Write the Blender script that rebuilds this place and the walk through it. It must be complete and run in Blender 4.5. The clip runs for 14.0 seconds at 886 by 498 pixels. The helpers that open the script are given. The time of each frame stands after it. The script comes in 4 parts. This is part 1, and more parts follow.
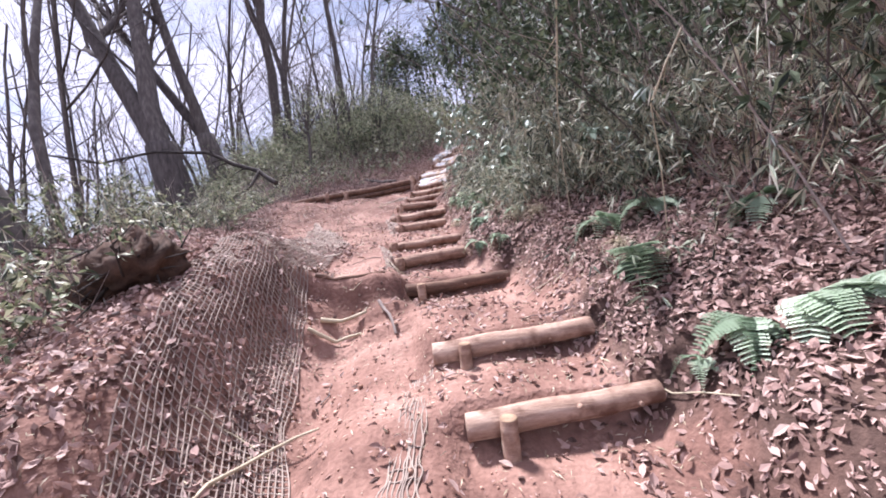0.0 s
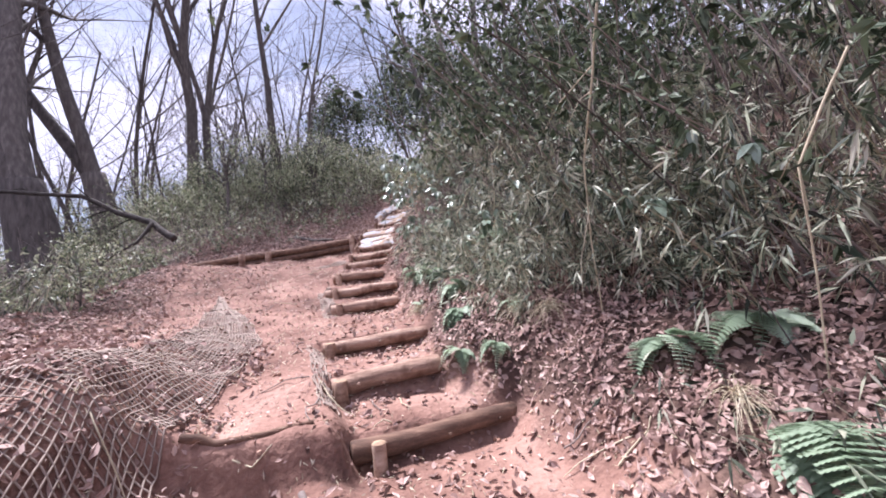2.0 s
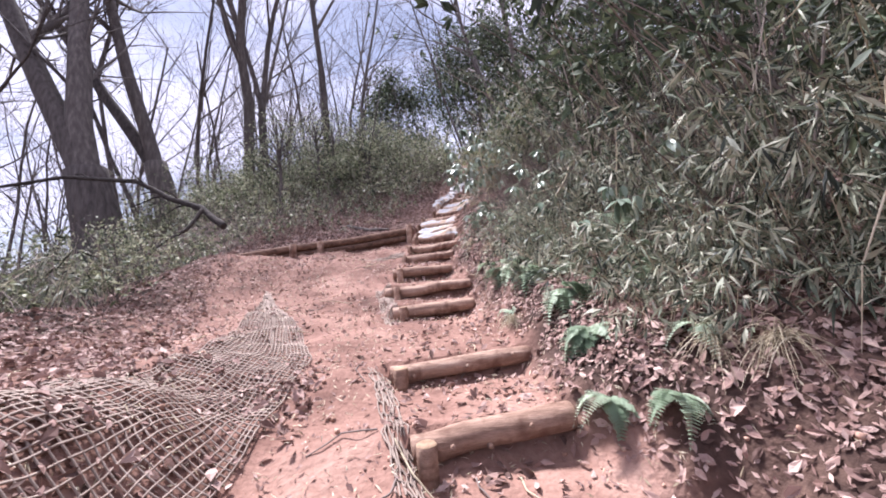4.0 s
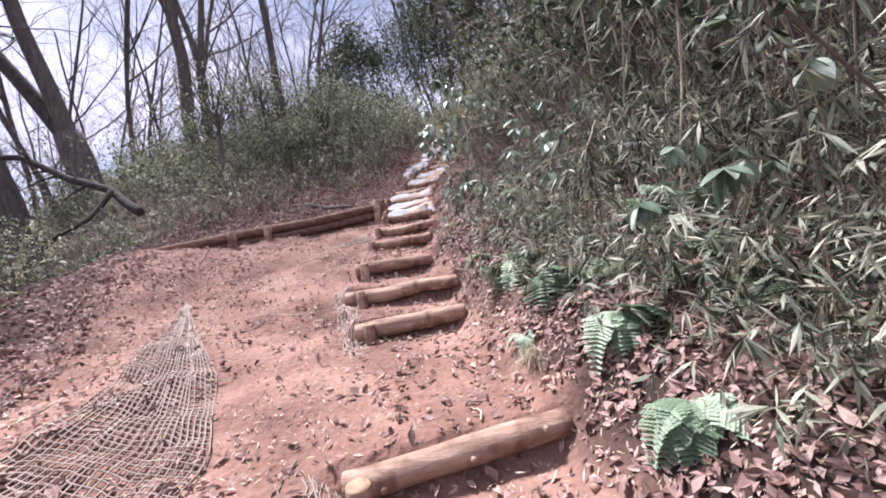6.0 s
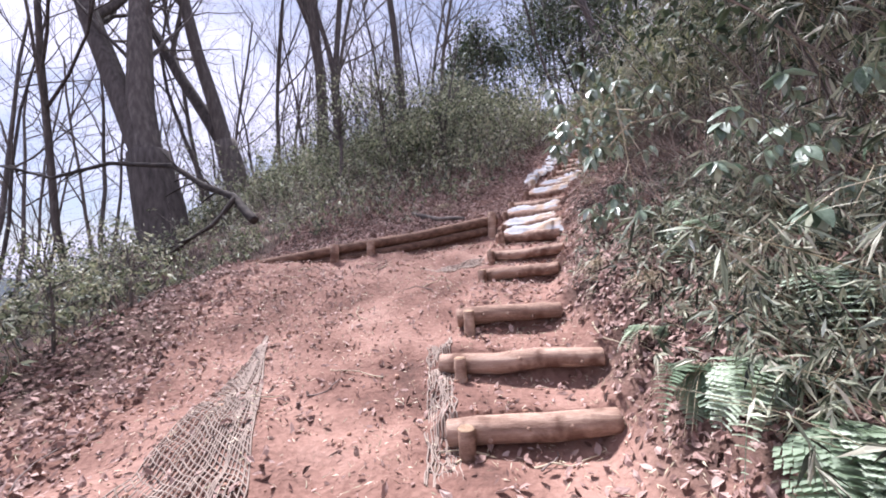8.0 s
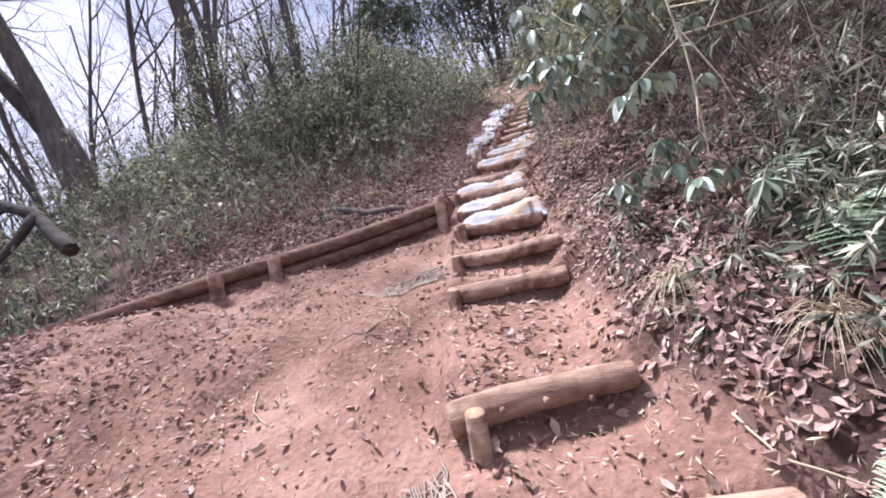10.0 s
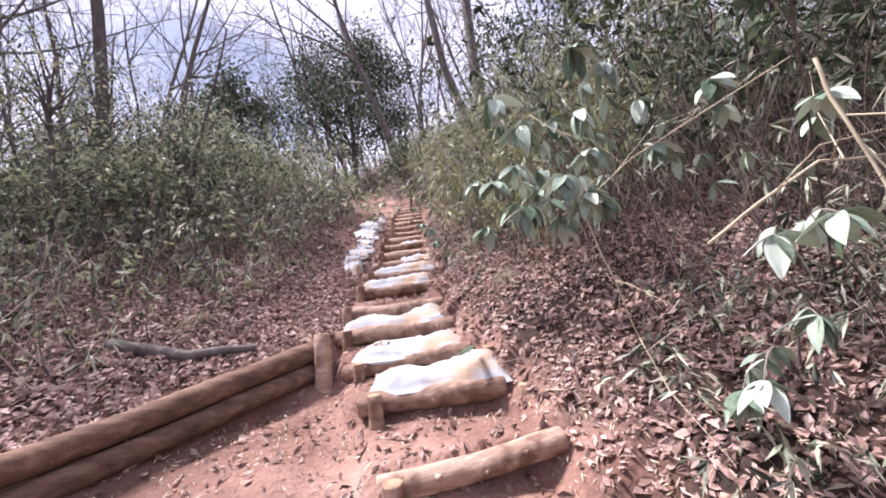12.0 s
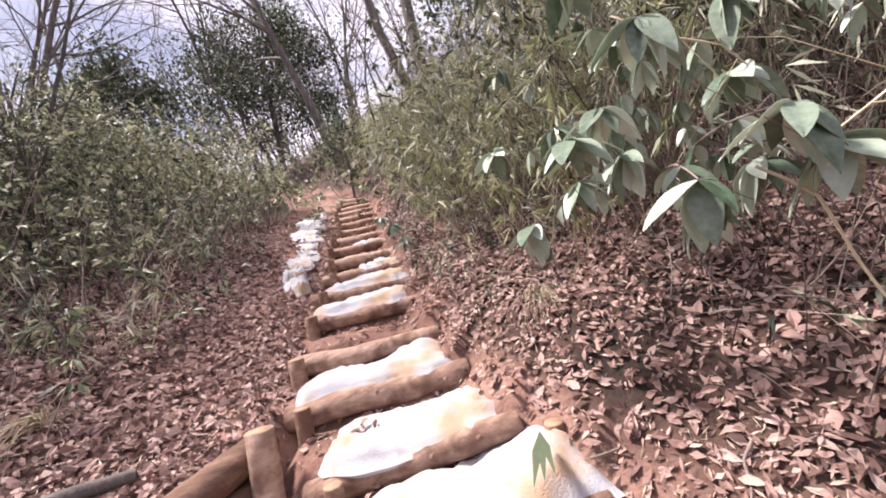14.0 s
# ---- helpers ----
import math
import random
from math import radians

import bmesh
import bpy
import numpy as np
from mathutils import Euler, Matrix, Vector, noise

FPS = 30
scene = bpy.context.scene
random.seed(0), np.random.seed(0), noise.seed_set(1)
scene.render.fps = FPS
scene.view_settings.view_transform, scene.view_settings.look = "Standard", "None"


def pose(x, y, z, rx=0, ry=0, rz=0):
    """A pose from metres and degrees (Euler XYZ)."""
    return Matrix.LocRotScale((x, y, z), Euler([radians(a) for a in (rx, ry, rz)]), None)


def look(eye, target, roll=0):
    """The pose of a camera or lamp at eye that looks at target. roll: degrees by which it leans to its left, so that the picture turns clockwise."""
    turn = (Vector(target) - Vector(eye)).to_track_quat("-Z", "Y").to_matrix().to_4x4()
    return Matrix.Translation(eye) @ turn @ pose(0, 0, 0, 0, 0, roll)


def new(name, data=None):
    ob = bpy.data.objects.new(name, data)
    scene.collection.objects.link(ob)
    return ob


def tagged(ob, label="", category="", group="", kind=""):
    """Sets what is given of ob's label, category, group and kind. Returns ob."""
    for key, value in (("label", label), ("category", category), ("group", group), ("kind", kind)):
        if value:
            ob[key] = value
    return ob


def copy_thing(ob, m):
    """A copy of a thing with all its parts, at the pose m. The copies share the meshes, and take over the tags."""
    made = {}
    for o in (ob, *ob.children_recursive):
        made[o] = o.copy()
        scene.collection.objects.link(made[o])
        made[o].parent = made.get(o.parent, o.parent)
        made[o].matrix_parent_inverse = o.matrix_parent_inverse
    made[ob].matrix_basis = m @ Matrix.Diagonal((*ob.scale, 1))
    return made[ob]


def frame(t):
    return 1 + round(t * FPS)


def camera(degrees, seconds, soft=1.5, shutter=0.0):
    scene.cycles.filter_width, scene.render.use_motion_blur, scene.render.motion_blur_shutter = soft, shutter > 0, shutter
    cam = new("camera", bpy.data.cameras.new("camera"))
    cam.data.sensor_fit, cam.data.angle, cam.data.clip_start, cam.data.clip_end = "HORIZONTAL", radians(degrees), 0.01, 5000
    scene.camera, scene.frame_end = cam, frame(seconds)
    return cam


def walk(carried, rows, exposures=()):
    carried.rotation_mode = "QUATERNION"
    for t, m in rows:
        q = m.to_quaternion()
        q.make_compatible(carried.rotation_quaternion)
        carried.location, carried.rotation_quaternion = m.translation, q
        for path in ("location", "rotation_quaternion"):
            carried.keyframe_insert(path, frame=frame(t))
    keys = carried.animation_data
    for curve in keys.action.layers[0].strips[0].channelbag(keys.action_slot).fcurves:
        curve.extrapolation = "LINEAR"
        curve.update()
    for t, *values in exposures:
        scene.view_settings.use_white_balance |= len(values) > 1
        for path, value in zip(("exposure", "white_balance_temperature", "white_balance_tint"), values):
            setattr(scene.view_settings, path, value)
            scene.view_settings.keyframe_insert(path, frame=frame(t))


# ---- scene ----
cam = camera(97.7, 14.0, soft=1.85)
PATH = [
    (0, (0.434, 0.648, 1.296), (0.396, 2.645, 1.199), -6.4),
    (0.5, (0.277, 1.174, 1.443), (0.285, 3.172, 1.347), -6.8),
    (1, (0.235, 1.578, 1.57), (0.357, 3.574, 1.541), -6.8),
    (1.5, (0.075, 1.907, 1.72), (0.407, 3.875, 1.838), -5.6),
    (2, (0.178, 2.254, 1.748), (0.504, 4.223, 1.887), -5.5),
    (2.5, (0.193, 2.453, 1.848), (0.376, 4.441, 1.957), -6.2),
    (3, (0.033, 2.781, 1.829), (0.141, 4.774, 1.947), -4.7),
    (3.2, (-0.057, 2.922, 1.817), (-0.006, 4.913, 1.995), -4.2),
    (5.3, (-0.165, 4.285, 1.923), (0.031, 6.275, 1.882), -4.9),
    (5.5, (-0.153, 4.4, 1.94), (0.047, 6.39, 1.887), -5.4),
    (6, (-0.089, 4.739, 2.14), (0.116, 6.728, 2.082), -6.7),
    (6.5, (-0.089, 5.054, 2.178), (0.101, 7.045, 2.17), -6.8),
    (7, (-0.132, 5.335, 2.321), (-0.069, 7.334, 2.358), -5.9),
    (7.5, (-0.111, 5.684, 2.293), (-0.326, 7.672, 2.342), -4.3),
    (7.7, (-0.105, 5.766, 2.365), (-0.474, 7.731, 2.399), -3.4),
    (9.8, (-0.482, 7.421, 2.77), (-0.613, 9.405, 2.555), -9.2),
    (10, (-0.539, 7.582, 2.784), (-0.551, 9.575, 2.621), -10.2),
    (10.5, (-0.704, 7.978, 2.945), (-0.426, 9.946, 3.17), -10.7),
    (11, (-0.901, 8.535, 2.993), (-0.474, 10.462, 3.315), -11.6),
    (11.5, (-1.059, 8.942, 3.05), (-0.431, 10.819, 3.336), -8.4),
    (12, (-0.968, 9.233, 3.197), (-0.1, 11.014, 3.472), -6.6),
    (12.5, (-0.888, 9.64, 3.366), (-0.107, 11.456, 3.67), -8.1),
    (13, (-0.957, 9.937, 3.409), (-0.182, 11.754, 3.722), -8.0),
    (13.5, (-0.895, 10.212, 3.511), (0.199, 11.879, 3.669), -7.7),
    (14, (-0.703, 10.494, 3.577), (0.42, 12.142, 3.727), -12.9),
]
walk(cam, [(t, look(eye, target, roll)) for t, eye, target, roll in PATH],
     [(0, 1.27, 5750, 19), (3, 1.26, 5800, 20), (5.5, 1.11, 5850, 18), (7.5, 1.14, 5800, 18), (10, 1.15, 5750, 17), (12, 1.38, 6000, 20), (14, 1.38, 6500, 20)])

# ---- sky and sun ----
world = bpy.data.worlds.new("world")
scene.world = world
world.use_nodes = True
wn = world.node_tree.nodes
wl = world.node_tree.links
wn.clear()
SUN_UP, SUN_TURN = 60.0, -42.0          # height; bearing from straight ahead, to the left
sky = wn.new("ShaderNodeTexSky")
sky.sky_type, sky.sun_disc = "NISHITA", False
sky.sun_elevation, sky.sun_rotation = radians(SUN_UP), radians(SUN_TURN)
sky.air_density, sky.dust_density = 1.0, 1.5
coord = wn.new("ShaderNodeTexCoord")
stretch = wn.new("ShaderNodeMapping")
stretch.inputs["Scale"].default_value = (1.2, 1.2, 3.0)
cloud = wn.new("ShaderNodeTexNoise")
cloud.inputs["Scale"].default_value, cloud.inputs["Detail"].default_value = 2.2, 6.0
cover = wn.new("ShaderNodeValToRGB")
cover.color_ramp.elements[0].position, cover.color_ramp.elements[1].position = 0.36, 0.56
cover.color_ramp.elements[0].color = (0.25, 0.25, 0.25, 1)
mixer = wn.new("ShaderNodeMix")
mixer.data_type = "RGBA"
mixer.inputs["B"].default_value = (9.6, 9.3, 10.6, 1)
back = wn.new("ShaderNodeBackground")
back.inputs["Strength"].default_value = 0.055
wout = wn.new("ShaderNodeOutputWorld")
wl.new(coord.outputs["Generated"], stretch.inputs["Vector"])
wl.new(stretch.outputs["Vector"], cloud.inputs["Vector"])
wl.new(cloud.outputs["Fac"], cover.inputs["Fac"])
wl.new(cover.outputs["Color"], mixer.inputs["Factor"])
wl.new(sky.outputs["Color"], mixer.inputs["A"])
wl.new(mixer.outputs["Result"], back.inputs["Color"])
wl.new(back.outputs["Background"], wout.inputs["Surface"])
sun = new("sun", bpy.data.lights.new("sun", "SUN"))
sun.data.energy, sun.data.angle, sun.data.color = 5.0, radians(9.0), (1.0, 0.95, 0.88)
su, st = radians(SUN_UP), radians(SUN_TURN)
sun.matrix_world = look((math.sin(st) * math.cos(su) * 50, math.cos(st) * math.cos(su) * 50, math.sin(su) * 50), (0, 0, 0))


# ---- materials ----
def ramp_node(nt, stops):
    node = nt.nodes.new("ShaderNodeValToRGB")
    el = node.color_ramp.elements
    while len(el) < len(stops):
        el.new(0.5)
    for e, (p, c) in zip(el, stops):
        e.position, e.color = p, (*c, 1)
    return node


def surface(name, stops, size=6.0, detail=8.0, rough_=0.85, bump=0.3, fine=60.0, stretch=(1, 1, 1), per="", spread=0.5, sheen=0.0, through_=0.0, stain=None):
    """Colour from noise at two scales, bump from both; per: 'island' or 'object' adds a random shift per piece."""
    m = bpy.data.materials.new(name)
    m.use_nodes = True
    nt = m.node_tree
    bs = nt.nodes["Principled BSDF"]
    tc = nt.nodes.new("ShaderNodeTexCoord")
    mp = nt.nodes.new("ShaderNodeMapping")
    mp.inputs["Scale"].default_value = stretch
    nt.links.new(tc.outputs["Object"], mp.inputs["Vector"])
    big, small = nt.nodes.new("ShaderNodeTexNoise"), nt.nodes.new("ShaderNodeTexNoise")
    big.inputs["Scale"].default_value, big.inputs["Detail"].default_value = size, detail
    small.inputs["Scale"].default_value, small.inputs["Detail"].default_value = fine, 4.0
    for n in (big, small):
        nt.links.new(mp.outputs["Vector"], n.inputs["Vector"])
    add = nt.nodes.new("ShaderNodeMath")
    add.operation = "MULTIPLY_ADD"
    add.inputs[1].default_value = 0.35
    nt.links.new(small.outputs["Fac"], add.inputs[0])
    low = nt.nodes.new("ShaderNodeMath")
    low.operation = "ADD"
    low.inputs[1].default_value = -0.175
    nt.links.new(big.outputs["Fac"], low.inputs[0])
    nt.links.new(low.outputs[0], add.inputs[2])
    fac = add.outputs[0]
    if per:
        src = nt.nodes.new("ShaderNodeNewGeometry").outputs["Random Per Island"] if per == "island" else nt.nodes.new("ShaderNodeObjectInfo").outputs["Random"]
        mx = nt.nodes.new("ShaderNodeMix")
        mx.inputs["Factor"].default_value = spread
        nt.links.new(fac, mx.inputs["A"])
        nt.links.new(src, mx.inputs["B"])
        fac = mx.outputs["Result"]
    cr = ramp_node(nt, stops)
    nt.links.new(fac, cr.inputs["Fac"])
    colour = cr.outputs["Color"]
    if stain:
        sn = nt.nodes.new("ShaderNodeTexNoise")
        sn.inputs["Scale"].default_value, sn.inputs["Detail"].default_value = stain[1], 5.0
        nt.links.new(tc.outputs["Object"], sn.inputs["Vector"])
        sr = ramp_node(nt, [(stain[2], (0, 0, 0)), (stain[2] + 0.16, (1, 1, 1))])
        nt.links.new(sn.outputs["Fac"], sr.inputs["Fac"])
        sm = nt.nodes.new("ShaderNodeMix")
        sm.data_type = "RGBA"
        sm.inputs["B"].default_value = (*stain[0], 1)
        nt.links.new(sr.outputs["Color"], sm.inputs["Factor"])
        nt.links.new(colour, sm.inputs["A"])
        colour = sm.outputs["Result"]
    nt.links.new(colour, bs.inputs["Base Color"])
    bs.inputs["Roughness"].default_value = rough_
    bs.inputs["Specular IOR Level"].default_value = 0.3 + sheen
    if bump:
        bp = nt.nodes.new("ShaderNodeBump")
        bp.inputs["Strength"].default_value, bp.inputs["Distance"].default_value = bump, 0.02
        nt.links.new(add.outputs[0], bp.inputs["Height"])
        nt.links.new(bp.outputs["Normal"], bs.inputs["Normal"])
    if through_:
        tr = nt.nodes.new("ShaderNodeBsdfTranslucent")
        nt.links.new(colour, tr.inputs["Color"])
        ms = nt.nodes.new("ShaderNodeMixShader")
        ms.inputs[0].default_value = through_
        nt.links.new(bs.outputs[0], ms.inputs[1])
        nt.links.new(tr.outputs[0], ms.inputs[2])
        nt.links.new(ms.outputs[0], nt.nodes["Material Output"].inputs["Surface"])
    return m


def soil_material():
    """Red clay where feet wear the path, brown humus elsewhere, by the mesh's own 'worn' value."""
    m = surface("soil", [(0.22, (0.075, 0.04, 0.031)), (0.42, (0.175, 0.093, 0.071)), (0.58, (0.262, 0.15, 0.116)), (0.80, (0.365, 0.23, 0.182))], 1.6, 12, 0.95, 0.8, 26)
    for n in m.node_tree.nodes:
        if n.bl_idname == "ShaderNodeBump":
            n.inputs["Distance"].default_value = 0.06
    nt = m.node_tree
    bs = nt.nodes["Principled BSDF"]
    clay = bs.inputs["Base Color"].links[0].from_socket
    big = bs.inputs["Base Color"].links[0].from_node.inputs["Fac"].links[0].from_socket
    humus = ramp_node(nt, [(0.3, (0.022, 0.014, 0.011)), (0.55, (0.07, 0.041, 0.032)), (0.75, (0.17, 0.105, 0.08))])
    nt.links.new(big, humus.inputs["Fac"])
    at = nt.nodes.new("ShaderNodeAttribute")
    at.attribute_name = "worn"
    mx = nt.nodes.new("ShaderNodeMix")
    mx.data_type = "RGBA"
    nt.links.new(at.outputs["Fac"], mx.inputs["Factor"])
    nt.links.new(humus.outputs["Color"], mx.inputs["A"])
    nt.links.new(clay, mx.inputs["B"])
    nt.links.new(mx.outputs["Result"], bs.inputs["Base Color"])
    return m


SOIL = soil_material()
LOG = surface("peeled_log", [(0.25, (0.15, 0.082, 0.057)), (0.48, (0.33, 0.212, 0.155)), (0.75, (0.55, 0.40, 0.31))], 3.0, 10, 0.8, 0.7, 30, (1, 7, 7), "object", 0.2, stain=((0.15, 0.08, 0.055), 6.0, 0.50))
CUT = surface("cut_end", [(0.3, (0.20, 0.125, 0.08)), (0.7, (0.42, 0.29, 0.19))], 14, 6, 0.85, 0.4, 90)
OLDLOG = surface("weathered_log", [(0.25, (0.05, 0.029, 0.022)), (0.5, (0.155, 0.09, 0.063)), (0.8, (0.34, 0.215, 0.15))], 3.0, 8, 0.9, 0.5, 30, (1, 6, 6), "object", 0.2)
BAG = surface("white_woven_sack", [(0.2, (0.36, 0.355, 0.365)), (0.6, (0.47, 0.47, 0.50))], 5, 6, 0.75, 0.7, 120, stain=((0.40, 0.28, 0.19), 2.6, 0.49))
NET = surface("coir_net", [(0.2, (0.14, 0.10, 0.085)), (0.6, (0.34, 0.27, 0.225)), (0.85, (0.46, 0.39, 0.33))], 8, 6, 0.95, 0.2, 80, per="island", spread=0.4)
BARK = surface("bark", [(0.25, (0.05, 0.042, 0.04)), (0.55, (0.13, 0.11, 0.10)), (0.8, (0.24, 0.21, 0.19))], 4, 8, 0.95, 0.7, 30, (3, 3, 0.7), "object", 0.25)
TWIG = surface("twig", [(0.2, (0.07, 0.055, 0.052)), (0.6, (0.22, 0.175, 0.155)), (0.9, (0.44, 0.37, 0.33))], 5, 4, 0.9, 0, 40, per="island", spread=0.75)
STRAW = surface("straw", [(0.1, (0.22, 0.17, 0.11)), (0.5, (0.42, 0.35, 0.24)), (0.9, (0.62, 0.55, 0.42))], 5, 4, 0.7, 0, 40, per="island", spread=0.75)
# the near-black and palest stops put shadow gaps and glints into the leaf colour
SASA = surface("bamboo_grass_leaf", [(0.15, (0.012, 0.016, 0.011)), (0.36, (0.06, 0.072, 0.046)), (0.50, (0.21, 0.235, 0.16)), (0.70, (0.40, 0.40, 0.295)), (0.92, (0.62, 0.58, 0.47))], 1.2, 4, 0.55, 0, 30, per="island", spread=0.7, sheen=0.1, through_=0.15)
FRESH = surface("green_bamboo_leaf", [(0.15, (0.10, 0.12, 0.05)), (0.45, (0.23, 0.25, 0.11)), (0.7, (0.36, 0.36, 0.19)), (0.92, (0.55, 0.52, 0.34))], 1.2, 4, 0.5, 0, 30, per="island", spread=0.7, sheen=0.25, through_=0.35)
BRUSH = surface("brush_leaf", [(0.15, (0.02, 0.027, 0.017)), (0.38, (0.115, 0.14, 0.075)), (0.6, (0.30, 0.33, 0.19)), (0.85, (0.54, 0.52, 0.36))], 0.8, 4, 0.55, 0, 30, per="island", spread=0.75, sheen=0.25, through_=0.25)
DARKLEAF = surface("evergreen_leaf", [(0.1, (0.012, 0.018, 0.011)), (0.5, (0.065, 0.088, 0.05)), (0.9, (0.20, 0.235, 0.14))], 2, 4, 0.6, 0, 30, per="island", spread=0.7, sheen=0.0, through_=0.15)
# green leaf paled: the sheen of reflected sky is put into the base colour
BROAD = surface("broad_leaf", [(0.15, (0.08, 0.13, 0.075)), (0.45, (0.34, 0.42, 0.32)), (0.85, (0.60, 0.66, 0.57))], 9, 6, 0.32, 0.1, 60, per="object", spread=0.7, sheen=0.5, through_=0.3)
FERN = surface("fern_frond", [(0.15, (0.17, 0.24, 0.15)), (0.5, (0.40, 0.49, 0.35)), (0.85, (0.62, 0.70, 0.56))], 5, 5, 0.5, 0, 60, per="object", spread=0.8, sheen=0.2, through_=0.4)
LITTER = surface("dry_leaf", [(0.08, (0.06, 0.033, 0.026)), (0.30, (0.225, 0.135, 0.112)), (0.62, (0.37, 0.245, 0.21)), (0.96, (0.52, 0.385, 0.335))], 5, 5, 0.75, 0, 60, per="island", spread=0.8, through_=0.1)
# woods with the blue-grey haze of distance put into their colour
HILL = surface("hazed_far_woods", [(0.3, (0.10, 0.12, 0.13)), (0.7, (0.17, 0.19, 0.21))], 0.02, 6, 1.0, 0, 0.2)
CLAY = surface("clay_crumb", [(0.25, (0.24, 0.13, 0.09)), (0.75, (0.52, 0.33, 0.25))], 9, 6, 0.95, 0, 40, per="island")
DEADWOOD = surface("dead_wood", [(0.3, (0.02, 0.016, 0.014)), (0.7, (0.075, 0.06, 0.052))], 5, 6, 0.9, 0.5, 40, (1, 1, 3))
EARTH = surface("root_earth", [(0.3, (0.035, 0.022, 0.016)), (0.7, (0.11, 0.065, 0.045))], 8, 8, 0.95, 0.8, 60)


# ---- mesh helpers ----
def link(name, verts, quads, material, parent=None, label="", smooth=True, tris=None):
    verts, quads = np.asarray(verts, np.float32).reshape(-1, 3), np.asarray(quads, np.int32).reshape(-1, 4)
    tris = np.zeros((0, 3), np.int32) if tris is None else np.asarray(tris, np.int32).reshape(-1, 3)
    me = bpy.data.meshes.new(name)
    nq, nt = len(quads), len(tris)
    me.vertices.add(len(verts))
    me.vertices.foreach_set("co", verts.ravel())
    me.loops.add(nq * 4 + nt * 3)
    me.loops.foreach_set("vertex_index", np.concatenate([quads.ravel(), tris.ravel()]).astype(np.int32))
    me.polygons.add(nq + nt)
    me.polygons.foreach_set("loop_start", np.concatenate([np.arange(nq) * 4, nq * 4 + np.arange(nt) * 3]).astype(np.int32))
    me.update(calc_edges=True)
    me.polygons.foreach_set("use_smooth", np.full(nq + nt, smooth))
    me.materials.append(material)
    ob = new(name, me)
    ob.parent = parent
    if label:
        ob["label"] = label
    return ob


class Geo:
    """Gathers vertices and four-sided faces."""
    def __init__(self):
        self.v, self.q, self.n = [], [], 0

    def add(self, v, q):
        v = np.asarray(v, float).reshape(-1, 3)
        self.v.append(v)
        self.q.append(np.asarray(q, int).reshape(-1, 4) + self.n)
        self.n += len(v)
        return self

    def link(self, name, material, parent=None, label="", smooth=True):
        return link(name, np.concatenate(self.v), np.concatenate(self.q), material, parent, label, smooth)


def unit(v):
    return v / np.maximum(np.linalg.norm(v, axis=-1, keepdims=True), 1e-9)


def tube(points, radii, sides=8, lump=0.0, seed=0, caps=True):
    """A round tube along points, with uneven sides and closed ends."""
    p, r = np.asarray(points, float), np.asarray(radii, float)
    d = unit(np.gradient(p, axis=0))
    ref = np.array([0.0, 0.0, 1.0]) if abs(d[0][2]) < 0.9 else np.array([1.0, 0.0, 0.0])
    if caps:
        p = np.concatenate([p[:1], p[:1], p, p[-1:], p[-1:]])
        r = np.concatenate([[1e-4], [r[0] * 0.93], r, [r[-1] * 0.93], [1e-4]])
        e0, e1 = d[0] * 0.012 * min(1, r[2] * 10), d[-1] * 0.012 * min(1, r[-3] * 10)
        p[0] -= e0; p[1] -= e0 * 0.9; p[-1] += e1; p[-2] += e1 * 0.9
        d = np.concatenate([d[:1], d[:1], d, d[-1:], d[-1:]])
    s = unit(np.cross(d, ref))
    t = np.cross(s, d)
    a = np.arange(sides) * 2 * np.pi / sides
    k = len(p)
    w = 1 + lump * (rough(np.arange(k)[:, None] * 0.6, a[None] * 1.3, 1.0, seed) + 0.5 * rough(np.arange(k)[:, None] * 2.1, a[None] * 2.9, 1.0, seed + 3))
    v = p[:, None] + (r[:, None] * w)[..., None] * (np.cos(a)[None, :, None] * s[:, None] + np.sin(a)[None, :, None] * t[:, None])
    i, j = np.arange(k - 1)[:, None] * sides, np.arange(sides)[None]
    j2 = (j + 1) % sides
    q = np.stack([i + j, i + j2, i + sides + j2, i + sides + j], -1)
    return v.reshape(-1, 3), q.reshape(-1, 4)


def stems(base, way, length, bend, radius, k=5, sides=3):
    """Many thin stems at once: base, first direction, length, how far each tip bends over, radius. Returns points too."""
    n = len(base)
    s = np.linspace(0, 1, k)
    p = base[:, None] + way[:, None] * (length[:, None] * s)[..., None] + bend[:, None] * (s ** 2)[None, :, None]
    d = unit(np.gradient(p, axis=1))
    side = unit(np.cross(d, np.array([0.31, 0.85, 0.42])))
    up = np.cross(side, d)
    a = np.arange(sides) * 2 * np.pi / sides
    r = radius[:, None] * (1 - 0.75 * s)[None]
    v = p[:, :, None] + r[:, :, None, None] * (np.cos(a)[None, None, :, None] * side[:, :, None] + np.sin(a)[None, None, :, None] * up[:, :, None])
    i = np.arange(n)[:, None, None] * k * sides + np.arange(k - 1)[None, :, None] * sides
    j = np.arange(sides)[None, None]
    j2 = (j + 1) % sides
    q = np.stack([i + j, i + j2, i + sides + j2, i + sides + j], -1)
    return v.reshape(-1, 3), q.reshape(-1, 4), p


